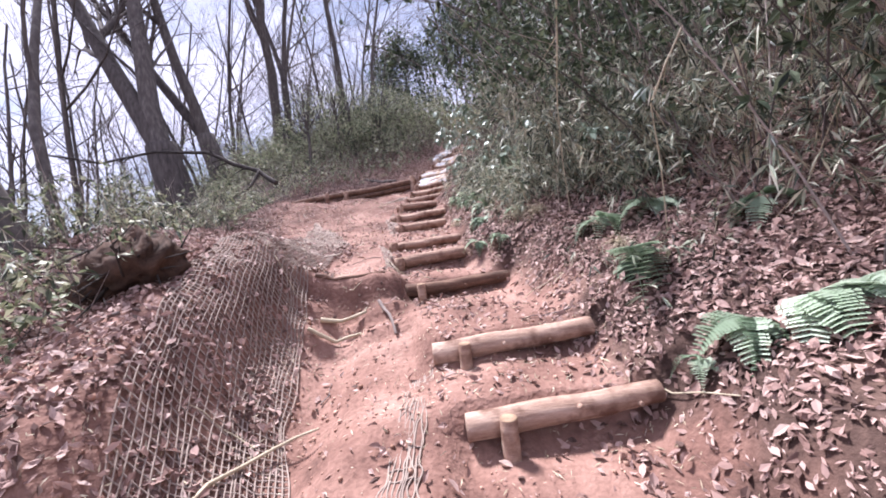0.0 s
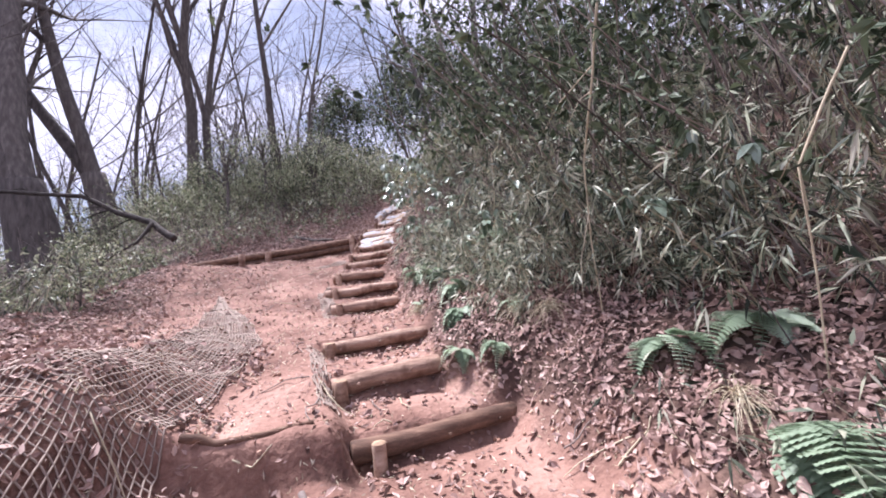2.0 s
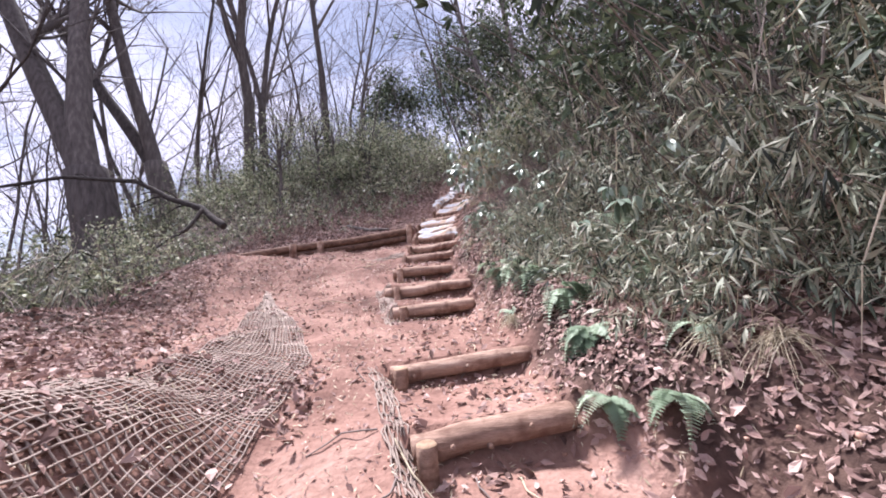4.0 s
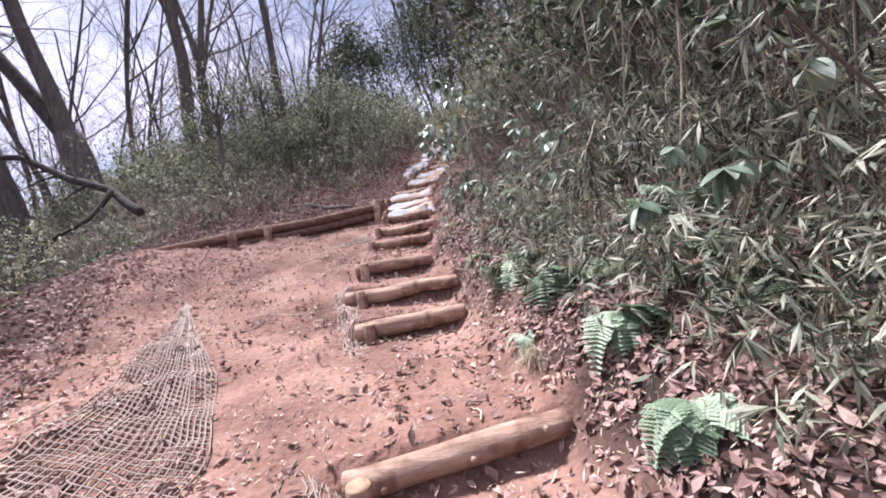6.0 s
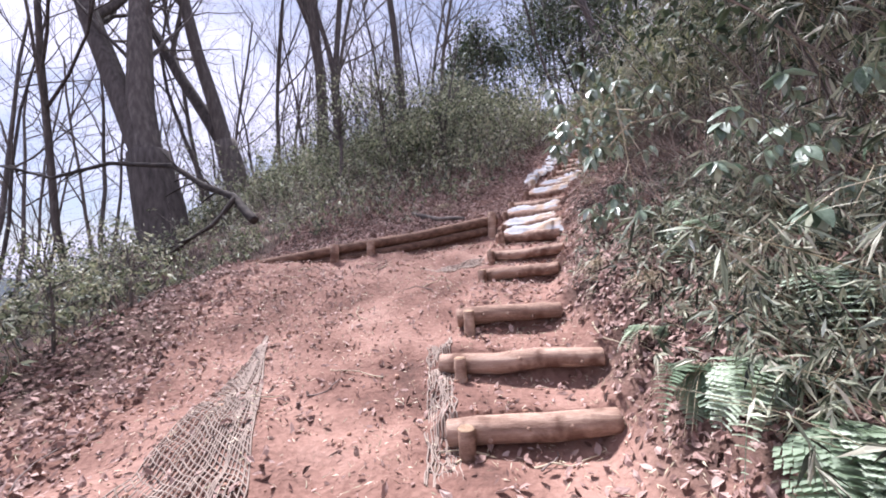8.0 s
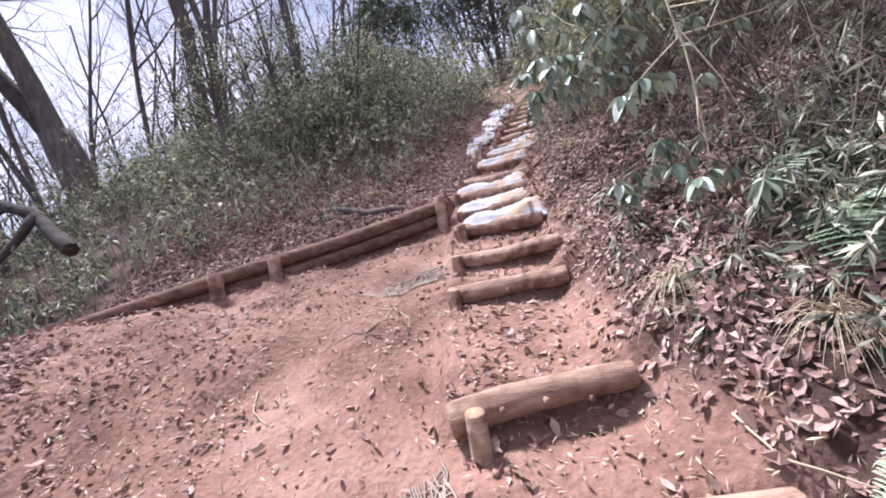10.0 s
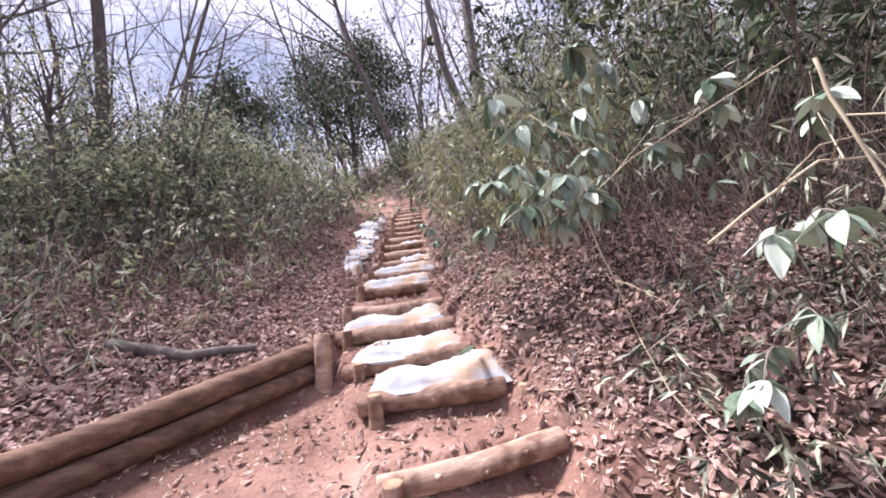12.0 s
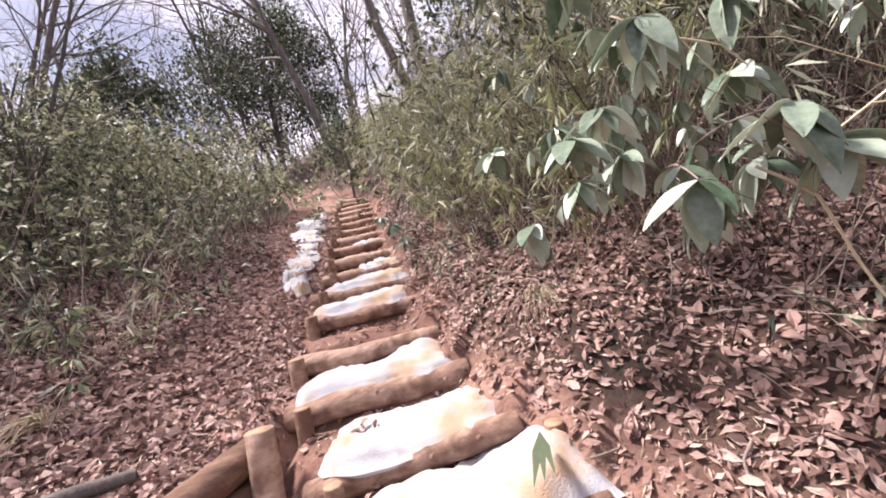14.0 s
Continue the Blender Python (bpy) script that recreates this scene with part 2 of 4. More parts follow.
def leaves(base, way, flat, length, width, droop, fold=0.12):
    """Many folded, pointed leaves: base, direction, facing, length, width, sag of the tip."""
    way = unit(way)
    side = unit(np.cross(way, flat))
    face = np.cross(side, way)
    l, w = length[:, None], width[:, None]
    down = np.array([0, 0, -1.0]) * (droop * length)[:, None]
    m = base + way * l * 0.5 + down * 0.3 + face * l * 0.02
    lf = base + way * l * 0.42 + side * w * 0.5 + down * 0.22 + face * w * fold
    rt = base + way * l * 0.42 - side * w * 0.5 + down * 0.22 + face * w * fold
    tip = base + way * l + down
    v = np.stack([base, lf, tip, rt, m], 1).reshape(-1, 3)
    i = np.arange(len(base))[:, None] * 5
    q = np.stack([np.concatenate([i, i + 4, i + 2, i + 1], 1), np.concatenate([i, i + 3, i + 2, i + 4], 1)], 1)
    return v, q.reshape(-1, 4)


def dry_leaves(base, way, flat, length, width):
    """Rounded, curled leaves lying on the ground."""
    n = len(base)
    way = unit(way)
    side = unit(np.cross(way, flat))
    face = np.cross(side, way)
    l, w = length[:, None], width[:, None]
    curl, bow, skew = RNG.normal(0.12, 0.28, (n, 1)), RNG.normal(0.0, 0.16, (n, 1)), RNG.normal(0, 0.12, (n, 1))
    rim = lambda s, k, e: base + way * l * s + side * w * (k + skew * s) + face * (w * curl * e + l * bow * s * (1 - s) * 4)
    pts = [rim(0.0, 0.0, 0.0), rim(0.30, 0.46, 1.0), rim(0.33, -0.46, RNG.uniform(-0.4, 1.2, (n, 1))), rim(0.70, 0.36, 0.8), rim(0.67, -0.38, RNG.uniform(-0.4, 1.2, (n, 1))), rim(1.0, 0.0, 0.3), rim(0.5, 0.0, 0.0)]
    v = np.stack(pts, 1).reshape(-1, 3)
    i = np.arange(n)[:, None] * 7
    q = np.stack([np.concatenate([i, i + 2, i + 6, i + 1], 1), np.concatenate([i + 1, i + 6, i + 5, i + 3], 1), np.concatenate([i + 2, i + 4, i + 5, i + 6], 1)], 1)
    return v, q.reshape(-1, 4)


RNG = np.random.default_rng(11)


def rand_unit(n, flat=1.0):
    v = RNG.normal(size=(n, 3)) * np.array([1, 1, flat])
    return unit(v)


# ---- the lie of the land ----
# each log step: left end (x, y, top z), right end (x, y, top z)
STEPS = [
    ((0.42, 2.82, 0.23), (1.56, 2.90, 0.29)), ((0.23, 3.46, 0.47), (1.40, 3.50, 0.55)), ((-0.10, 4.92, 0.735), (1.09, 5.17, 0.755)),
    ((-0.28, 5.58, 1.00), (0.61, 5.70, 1.07)), ((-0.46, 6.43, 1.18), (0.61, 6.58, 1.225)), ((-0.57, 8.17, 1.475), (0.40, 8.26, 1.53)),
    ((-0.72, 8.78, 1.69), (0.42, 8.72, 1.755)), ((-0.65, 9.27, 1.945), (0.22, 9.34, 1.98)), ((-0.56, 10.77, 2.19), (0.35, 10.53, 2.26)),
    ((-0.48, 11.24, 2.40), (0.47, 11.00, 2.47)), ((-0.38, 11.98, 2.66), (0.51, 11.57, 2.68)), ((-0.36, 12.54, 2.79), (0.53, 12.00, 2.885)),
    ((-0.30, 13.06, 3.04), (0.67, 12.53, 3.08)), ((-0.13, 13.50, 3.26), (0.77, 12.95, 3.27)), ((0.16, 14.10, 3.51), (1.01, 13.55, 3.50)),
    ((0.34, 14.50, 3.71), (1.24, 14.00, 3.70)),
]
for n in range(0, 11):      # the upper flight goes on evenly
    STEPS.append(((0.64 + 0.212 * n, 15.00 + 0.475 * n, 3.91 + 0.214 * n), (1.43 + 0.212 * n, 14.55 + 0.48 * n, 3.91 + 0.214 * n)))

def ramp(v, a, b):
    s = np.clip((v - a) / (b - a), 0.0, 1.0)
    return s * s * (3 - 2 * s)


def hash2(i, j, seed):
    v = np.sin(i * 127.1 + j * 311.7 + seed * 74.7) * 43758.5453
    return v - np.floor(v)


def rough(x, y, size, seed=0):
    """Smooth value noise, -1 to 1."""
    x, y = np.asarray(x, float) / size, np.asarray(y, float) / size
    i, j = np.floor(x), np.floor(y)
    u, v = x - i, y - j
    u, v = u * u * (3 - 2 * u), v * v * (3 - 2 * v)
    a, b = hash2(i, j, seed) * (1 - u) + hash2(i + 1, j, seed) * u, hash2(i, j + 1, seed) * (1 - u) + hash2(i + 1, j + 1, seed) * u
    return 2 * (a * (1 - v) + b * v) - 1


STEP_Y = np.array([0.5 * (a[1] + b[1]) for a, b in STEPS])
STEP_Z = np.array([0.5 * (a[2] + b[2]) for a, b in STEPS])
LEFT_X = np.array([a[0] for a, b in STEPS])
RIGHT_X = np.array([b[0] for a, b in STEPS])
WALL_A, WALL_B = (-0.45, 12.92, 3.02), (-4.05, 10.72, 2.44)      # the retaining logs, top


def wall_y(x):
    return WALL_A[1] + (np.asarray(x) - WALL_A[0]) * (WALL_B[1] - WALL_A[1]) / (WALL_B[0] - WALL_A[0])


def ground(x, y, fine=True):
    x, y = np.broadcast_arrays(np.asarray(x, float), np.asarray(y, float))
    xl, xr = np.interp(y, STEP_Y, LEFT_X), np.interp(y, STEP_Y, RIGHT_X)
    # treads: a rise just behind each log, a gentle slope up to the next
    sk = np.clip((x - xl) / (xr - xl), 0, 1) - 0.5
    tread = np.full(x.shape, STEP_Z[0] - 0.20) + np.minimum(y - STEP_Y[0], 0) * 0.2
    for k, (a, b) in enumerate(STEPS):
        yk = 0.5 * (a[1] + b[1]) + sk * (b[1] - a[1])
        prev = STEP_Z[k - 1] if k else STEP_Z[0] - 0.2
        nxt = (STEP_Y[k + 1] - STEP_Y[k]) if k + 1 < len(STEPS) else 3.0
        low = STEP_Z[k] - 0.02
        rise = max(0.0, STEP_Z[k + 1] - 0.145 - low) if k + 1 < len(STEPS) else 0.5
        tread = tread - 0.035 * np.exp(-((y - yk + 0.10) / 0.13) ** 2) * (y <= yk + 0.045)
        tread = np.where(y > yk + 0.045, low + np.clip((y - yk) / nxt, 0, 1) * rise, tread)
    hill = np.interp(y, [-60, -8, 0, 2.5, 5, 8.3, 11, 14, 17.3, 24, 40, 70, 140, 600], [-16, -2.6, -0.3, 0.12, 0.72, 1.48, 2.35, 3.5, 5.25, 7.6, 12.5, 17, 18, -40])
    tread = np.where(y > STEP_Y[-1] + 0.4, hill, tread)
    # right hand: the bank
    d = np.maximum(x - xr + 0.10, 0)
    bank = np.interp(d, [0, 0.12, 0.5, 1.5, 4, 12, 40, 600], [0, 0.08, 0.36, 0.86, 2.3, 6.0, 12, 20])
    smooth_r = tread + (hill + 0.06 - tread) * ramp(d, 0.0, 0.5)
    right = smooth_r + bank
    # left hand: worn ramp, gully and mound
    ymid = [-60, -8, 0, 2.5, 3.4, 4.10, 4.16, 4.40, 4.46, 4.66, 4.76, 5.5, 6.9, 8.4, 9.5, 10.3, 11, 12.6, 14, 17.3, 24, 40, 70, 140, 600]
    zmid = [-16, -2.6, -0.35, 0.10, 0.26, 0.38, 0.49, 0.50, 0.61, 0.63, 0.88, 1.02, 1.20, 1.40, 1.70, 1.95, 2.17, 2.55, 3.45, 4.9, 7.5, 12.4, 17, 18, -40]
    mid = np.interp(y, ymid, zmid)
    gully = 0.20 * np.exp(-((x + 0.66) / 0.26) ** 2) * ramp(y, 1.6, 2.4) * (1 - ramp(y, 4.5, 4.7))
    even = np.interp(y, [-60, -8, 0, 2.5, 5.5, 6.9], [-16, -2.6, -0.35, 0.10, 1.02, 1.20])
    mid = np.where(y < 6.9, even + (mid - even) * ramp(x, -1.35, -1.1), mid)
    side = np.interp(y, [-8, 0, 3.3, 5.5, 7, 8.2, 10, 12], [0.3, 0.4, 0.55, 0.45, 0.22, 0.10, 0.10, 0.1])
    left = mid - gully + side * ramp(-x, 0.95, 2.2) + 0.38 * np.exp(-((x + 1.5) / np.where(x > -1.5, 0.30, 0.55)) ** 2) * ramp(y, 1.2, 2.6) * (1 - ramp(y, 4.6, 6.0))
    left = left + np.interp(x, [-600, -60, -16, -6.5, -3.8, -2.6], [-110, -30, -4.0, -0.2, 0.3, 0])
    up = 3.27 + 0.44 * (y - 13.5) - 0.02 * (x + 1.6)
    up = np.where(y > 22, mid, up) + np.interp(x, [-600, -60, -16, -7, -3.0, 0], [-110, -30, -3.2, -0.5, 0.0, 0])
    left = left + 0.13 * np.exp(-((x + 0.95) / 0.42) ** 2) * ramp(y, 11.15 - 0.2 * (x + 1), 11.5 - 0.2 * (x + 1)) * (1 - ramp(y, 11.7, 12.6))
    wy = wall_y(x)
    behind = ramp(y - wy, -0.06, 0.10)
    top = np.interp(x, [WALL_B[0], WALL_A[0]], [WALL_B[2], WALL_A[2]]) - 0.03
    up = up + (top - up) * np.exp(-np.maximum(y - wy, 0) / 0.5) * ramp(x, -5.6, -3.9)
    low_front = np.minimum(left, top - 0.32 * ramp(x, -4.6, -2.4) + 0.05)
    front = left + (low_front - left) * ramp(wy - y, 1.2, 0.2)
    left = front + (up - front) * behind
    # blend from the ramp into the treads
    w = ramp(x, xl - 0.16, xl + 0.02)
    joined = np.where(x < xl, left * (1 - w) + np.minimum(tread, left + 0.3) * w, tread)
    z = np.where(x > xr - 0.10, np.maximum(right, joined), joined)
    if fine:
        off = 0.35 + 0.65 * ramp(np.abs(x - 0.5 * (xl + xr)), 0.4, 0.9)
        near = np.exp(-np.maximum(np.hypot(x, y - 8) - 16, 0) / 12)
        z = z + off * (0.05 * rough(x, y, 0.9, 1) + 0.034 * rough(x, y, 0.33, 2) + 0.020 * rough(x, y, 0.14, 3) * near)
        z = z + 0.6 * rough(x, y, 9.0, 5) * ramp(np.abs(x), 5, 14)
    return z


def right_of(x, y):
    return x - np.interp(y, STEP_Y, RIGHT_X)


def left_of(x, y):
    return np.interp(y, STEP_Y, LEFT_X) - x


# ---- ground ----
def spread_axis(a, b, step, reach_a, reach_b, grow=1.16):
    mid = list(np.arange(a, b + step / 2, step))
    s, v = step, a
    low = []
    while v > reach_a:
        s *= grow
        v -= s
        low.append(v)
    s, v = step, mid[-1]
    high = []
    while v < reach_b:
        s *= grow
        v += s
        high.append(v)
    return np.array(low[::-1] + mid + high)


def build_ground():
    gx, gy = spread_axis(-4.2, 2.6, 0.045, -900, 600), spread_axis(0.6, 17.6, 0.045, -300, 900)
    x, y = np.meshgrid(gx, gy)
    z = ground(x, y)
    v = np.stack([x, y, z], -1).reshape(-1, 3)
    nx, ny = len(gx), len(gy)
    i, j = np.meshgrid(np.arange(nx - 1), np.arange(ny - 1))
    a = j * nx + i
    ob = link("ground", v, np.stack([a, a + 1, a + nx + 1, a + nx], -1), SOIL)
    xl, xr = np.interp(y, STEP_Y, LEFT_X), np.interp(y, STEP_Y, RIGHT_X)
    edge = 0.18 * rough(x, y, 0.5, 21) + 0.10 * rough(x, y, 0.16, 22)
    wide = np.interp(y, [0, 4.8, 6, 8.5, 10.5, 12.4, 12.9, 14, 17.3, 24], [3.0, 2.7, 2.4, 2.5, 3.2, 2.4, 0.9, 1.1, 1.1, 1.0])
    worn = ramp(x + edge, xl - wide - 0.35, xl - wide + 0.25) * (1 - ramp(x + edge, xr - 0.05, xr + 0.3))
    worn = np.maximum(worn, 0) * (1 - ramp(y, 26, 32))
    behind = (y > wall_y(x) + 0.05) & (x < xl - 1.1)
    worn = np.where(behind, worn * 0.35, worn)
    at = ob.data.attributes.new("worn", "FLOAT", "POINT")
    at.data.foreach_set("value", worn.ravel().astype(np.float32))
    return tagged(ob, "reddish clay path worn into a brown leaf-strewn hillside", "ground", kind="structure")


build_ground()


# ---- log steps ----
def bent(a, b, n, wob, seed):
    a, b = np.array(a, float), np.array(b, float)
    s = np.linspace(0, 1, n)
    p = a + (b - a) * s[:, None]
    amp = wob * np.sin(np.pi * s)
    p[:, 2] += amp * rough(s * 3, seed, 1.0, 31)
    p[:, 1] += amp * rough(s * 3, seed, 1.0, 32)
    return p


def post(x, y, top, r, parent, seed, depth=0.45, lean=(0, 0)):
    pts = [(x - lean[0] * (1 - s), y - lean[1] * (1 - s), top - depth * (1 - s)) for s in np.linspace(0, 1, 7)]
    g = Geo().add(*tube(pts, [r * (1.04 - 0.02 * k) for k in range(7)], 14, 0.05, seed))
    ob = g.link("post", LOG, parent)
    ob.data.materials.append(CUT)
    faces = ob.data.polygons
    for f in list(faces)[-14 * 2:]:
        f.material_index = 1
    return ob


def log_step(k, a, b):
    r = 0.074 + 0.006 * math.sin(k * 2.7)
    thing = tagged(new("log_step"), "peeled round log pegged across the path as a step", "step", "log steps up the hillside")
    thing.location = (0.5 * (a[0] + b[0]), 0.5 * (a[1] + b[1]), 0.5 * (a[2] + b[2]) - 2 * r)
    o = np.array(thing.location)
    p = bent((a[0], a[1], a[2] - r), (b[0], b[1], b[2] - r), 18, 0.02, k * 1.7) - o
    rr = r * (1 + 0.05 * np.sin(np.linspace(0, 5, 18) + k)) * np.linspace(1.04, 0.94, 18)
    g = Geo().add(*tube(p, rr, 18, 0.035, k))
    d = np.array(b) - np.array(a)
    for n in range(3):      # knots and lopped twigs
        s = 0.2 + 0.3 * n + 0.08 * math.sin(k * 3 + n)
        c = p[0] + (p[-1] - p[0]) * s + np.array([0, -r * 0.75, r * 0.4 * math.sin(k + n * 2)])
        g.add(*tube([c + np.array([0, 0.02, 0]), c, c + np.array([0.004, -0.03, 0.006])], [0.02, 0.018, 0.014], 8, 0.1, n))
    ob = g.link("log", LOG if k != 2 else OLDLOG, thing)
    along = unit(d)
    where = [0.19 if k < 2 else (0.10 + 0.05 * math.sin(k * 1.3))]
    if k in (10, 11):
        where.append(1.12)
    for n, s in enumerate(where):
        c = np.array(a) + d * s
        post(c[0] - o[0] + along[1] * 0.13, c[1] - r - 0.055 - o[1], c[2] - o[2] + (0.0 if s < 0.5 else -0.06), 0.052 + 0.006 * math.sin(k * 5 + n), thing, k * 3 + n)
    return thing


for k, (a, b) in enumerate(STEPS):
    log_step(k, a, b)


# ---- retaining logs beside the path ----
def retaining_wall():
    thing = tagged(new("retaining_wall"), "two long weathered logs stacked and pegged along a cut bank", "retaining wall")
    a, b = np.array(WALL_A), np.array(WALL_B)
    thing.location = (a + b) / 2 - np.array([0, 0, 0.5])
    o = np.array(thing.location)
    n = unit(np.array([-(b - a)[1], (b - a)[0], 0]))
    if n[1] > 0:
        n = -n
    r = 0.083
    p = bent(a - (0, 0, r), b - (0, 0, r), 30, 0.04, 3.3) - o
    Geo().add(*tube(p, np.linspace(r * 1.05, r * 0.8, 30) * (1 + 0.03 * np.sin(np.arange(30))), 16, 0.04, 5)).link("upper_log", OLDLOG, thing)
    c = a + (b - a) * 0.80
    p = bent(a + (b - a) * 0.03 - (0, 0, 3.1 * r) + n * 0.03, c - (0, 0, 2.7 * r) + n * 0.03, 24, 0.03, 8.1) - o
    Geo().add(*tube(p, np.linspace(r * 0.95, r * 0.7, 24), 14, 0.05, 9)).link("lower_log", OLDLOG, thing)
    for k, (s, up, rr) in enumerate([(0.035, 0.05, 0.075), (0.54, -0.04, 0.07), (0.67, 0.0, 0.072)]):
        q = a + (b - a) * s + n * (r + rr * 0.9)
        post(q[0] - o[0], q[1] - o[1], q[2] - o[2] + up, rr, thing, 60 + k, 0.62, (0.02, 0.03))
    return thing


retaining_wall()


# ---- sacks ----
def sandbag(x, y, z, w, d, h, turn, seed, slope=0.0, rise=0.0, label="white woven soil sack laid behind a log step"):
    n, m = 30, 20
    u, v = np.meshgrid(np.linspace(-1, 1, n), np.linspace(-1, 1, m))
    fall = np.sqrt(np.clip(1 - np.abs(u) ** 5, 0, 1)) * np.sqrt(np.clip(1 - np.abs(v) ** 4, 0, 1))
    px = u * w / 2 * (1 - 0.05 * v * v + 0.05 * rough(u, v + seed, 0.7, 41)) + 0.02 * rough(u * 2, v * 2, 0.5, seed)
    py = v * d / 2 * (1 - 0.10 * np.abs(u) ** 3 + 0.12 * rough(u + seed, v, 0.8, 42)) + 0.025 * rough(u, seed, 0.3, 44)
    lump = 1 + 0.35 * rough(u * 1.0, v * 1.0 + seed, 0.55, 43)
    crease = 0.014 * rough(u * 3, v + seed, 0.25, 45) + 0.011 * rough(u + v * 0.6, u - v + seed, 0.12, 46)
    top = h * fall * lump + crease * (fall > 0.02) + rise * fall * ramp(u, -0.1, 0.85) * (0.45 + 0.55 * v)
    bottom = -0.05 * fall
    ca, sa = math.cos(turn), math.sin(turn)
    wx, wy = px * ca - py * sa, px * sa + py * ca
    tilt = slope * py
    vt = np.stack([wx, wy, top + tilt], -1).reshape(-1, 3)
    vb = np.stack([wx, wy, bottom + tilt], -1).reshape(-1, 3)
    i, j = np.meshgrid(np.arange(n - 1), np.arange(m - 1))
    a = (j * n + i).ravel()
    q = np.stack([a, a + 1, a + n + 1, a + n], -1)
    g = Geo().add(vt, q).add(vb, q[:, ::-1])
    ring = np.concatenate([np.arange(n), np.arange(1, m) * n + n - 1, (m - 1) * n + np.arange(n - 2, -1, -1), np.arange(m - 2, 0, -1) * n])
    r2 = np.roll(ring, -1)
    g.q.append(np.stack([ring, ring + n * m, r2 + n * m, r2], -1))
    ob = g.link("sandbag", BAG)
    ob.location = (x, y, z)
    # the gathered, tied mouth of the sack
    e = np.array([w / 2 - 0.05, d / 2 - 0.06, h * 0.35 + slope * d / 2])
    ear = np.array([e, e + (0.03, 0.025, 0.012), e + (0.055, 0.045, 0.006), e + (0.085, 0.06, 0.012)])
    ear = np.stack([ear[:, 0] * ca - ear[:, 1] * sa, ear[:, 0] * sa + ear[:, 1] * ca, ear[:, 2]], -1)
    Geo().add(*tube(ear, [0.026, 0.018, 0.009, 0.016], 10, 0.25, int(seed * 7))).link("gathered_mouth", BAG, ob)
    return tagged(ob, label, "sandbag", "white sacks along the steps")


for k, s0, s1, depth, h, lift in [(10, 0.06, 1.06, 0.46, 0.10, -0.005), (11, 0.06, 0.98, 0.46, 0.10, -0.005), (12, 0.03, 0.96, 0.44, 0.10, -0.005),
                                  (14, 0.04, 0.97, 0.34, 0.10, 0.0), (15, 0.10, 1.0, 0.32, 0.09, 0.0), (16, 0.45, 1.0, 0.24, 0.08, 0.0), (18, 0.4, 0.95, 0.2, 0.05, 0.0)]:
    a, b = np.array(STEPS[k][0]), np.array(STEPS[k][1])
    c = a + (b - a) * 0.5 * (s0 + s1)
    wid = np.linalg.norm(b - a) * (s1 - s0)
    turn = math.atan2(b[1] - a[1], b[0] - a[0])
    c = c + np.array([-math.sin(turn), math.cos(turn), 0]) * (depth / 2 - 0.05)
    sandbag(c[0], c[1], c[2] - 0.02 + lift, wid, depth, h, turn, k * 1.37, 0.06, {10: 0.14, 11: 0.08, 12: 0.09, 14: 0.05, 15: 0.06}.get(k, 0.0))
stem = np.array((0.406, 11.732, 2.870))
sprig = tagged(new("bamboo_sprig"), "dark green bamboo leaf sprig lying on a white sack", "leaf")
for tip in [(0.135, 11.521, 2.835), (0.217, 11.491, 2.845), (0.173, 11.504, 2.840)]:
    d0 = np.array(tip) - stem
    size = np.array([np.linalg.norm(d0)])
    v, q = leaves(stem[None] + (0, 0, 0.012), unit(d0)[None], np.array([[0, 0, 1.0]]), size, size * 0.11, np.array([0.0]))
    v = np.concatenate([v, v - (0, 0, 0.002)])
    q = np.concatenate([q, q[:, ::-1] + 5])
    link("leaf", v, q, DARKLEAF, sprig)
# the pile that runs up beside the upper flight
for n in range(11):
    s = n / 10.0
    x, y = 0.52 + 1.22 * s + 0.05 * math.sin(n * 2.1), 15.62 + 2.85 * s
    sandbag(x - 0.02, y, float(ground(x, y, False)) + 0.01, 0.48, 0.40, 0.05, 0.25 * math.sin(n * 1.9) - 0.35, 20 + n * 1.7, 0.5, 0.0, "white woven soil sack laid beside the steps")
for n, (x, y) in enumerate([(0.36, 15.15), (0.28, 14.82)]):
    sandbag(x, y, float(ground(x, y, False)) + 0.03, 0.26, 0.30, 0.12, -0.3, 50 + n, 0.4, 0.0, "small white woven sack beside a log step")


# ---- coir netting on the mound ----
def netting(name, edge, rows, cols, pitch, label, lift=0.02, gap=0.0):
    """edge(s): left and right point of the net at s from 0 (low end) to 1."""
    def at(s, u):
        (x0, y0), (x1, y1) = edge(s)
        x, y = x0 + (x1 - x0) * u, y0 + (y1 - y0) * u
        x = x + 0.02 * rough(s * 9, u * 5, 0.5, 51)
        y = y + 0.02 * rough(s * 9, u * 5, 0.5, 52)
        return np.stack([x, y, ground(x, y) + lift - 0.008 * ramp(y, 5.8, 7.4) + 0.015 * rough(x, y, 0.25, 53)], -1)
    ss = np.linspace(0, 1, rows * 2)
    thing = tagged(new(name), label, "erosion net")
    for c in range(cols + 1):
        Geo().add(*tube(at(ss, np.full_like(ss, c / cols)), np.full(len(ss), 0.0055), 4, 0.2, c, False)).link("warp_cord", NET, thing)
    uu = np.linspace(0, 1, cols + 4)
    for r_ in range(rows + 1):
        if hash2(r_, 3, 5) < gap:
            continue
        Geo().add(*tube(at(np.full_like(uu, r_ / rows), uu), np.full(len(uu), 0.0048), 4, 0.2, r_, False)).link("weft_cord", NET, thing)
    return thing


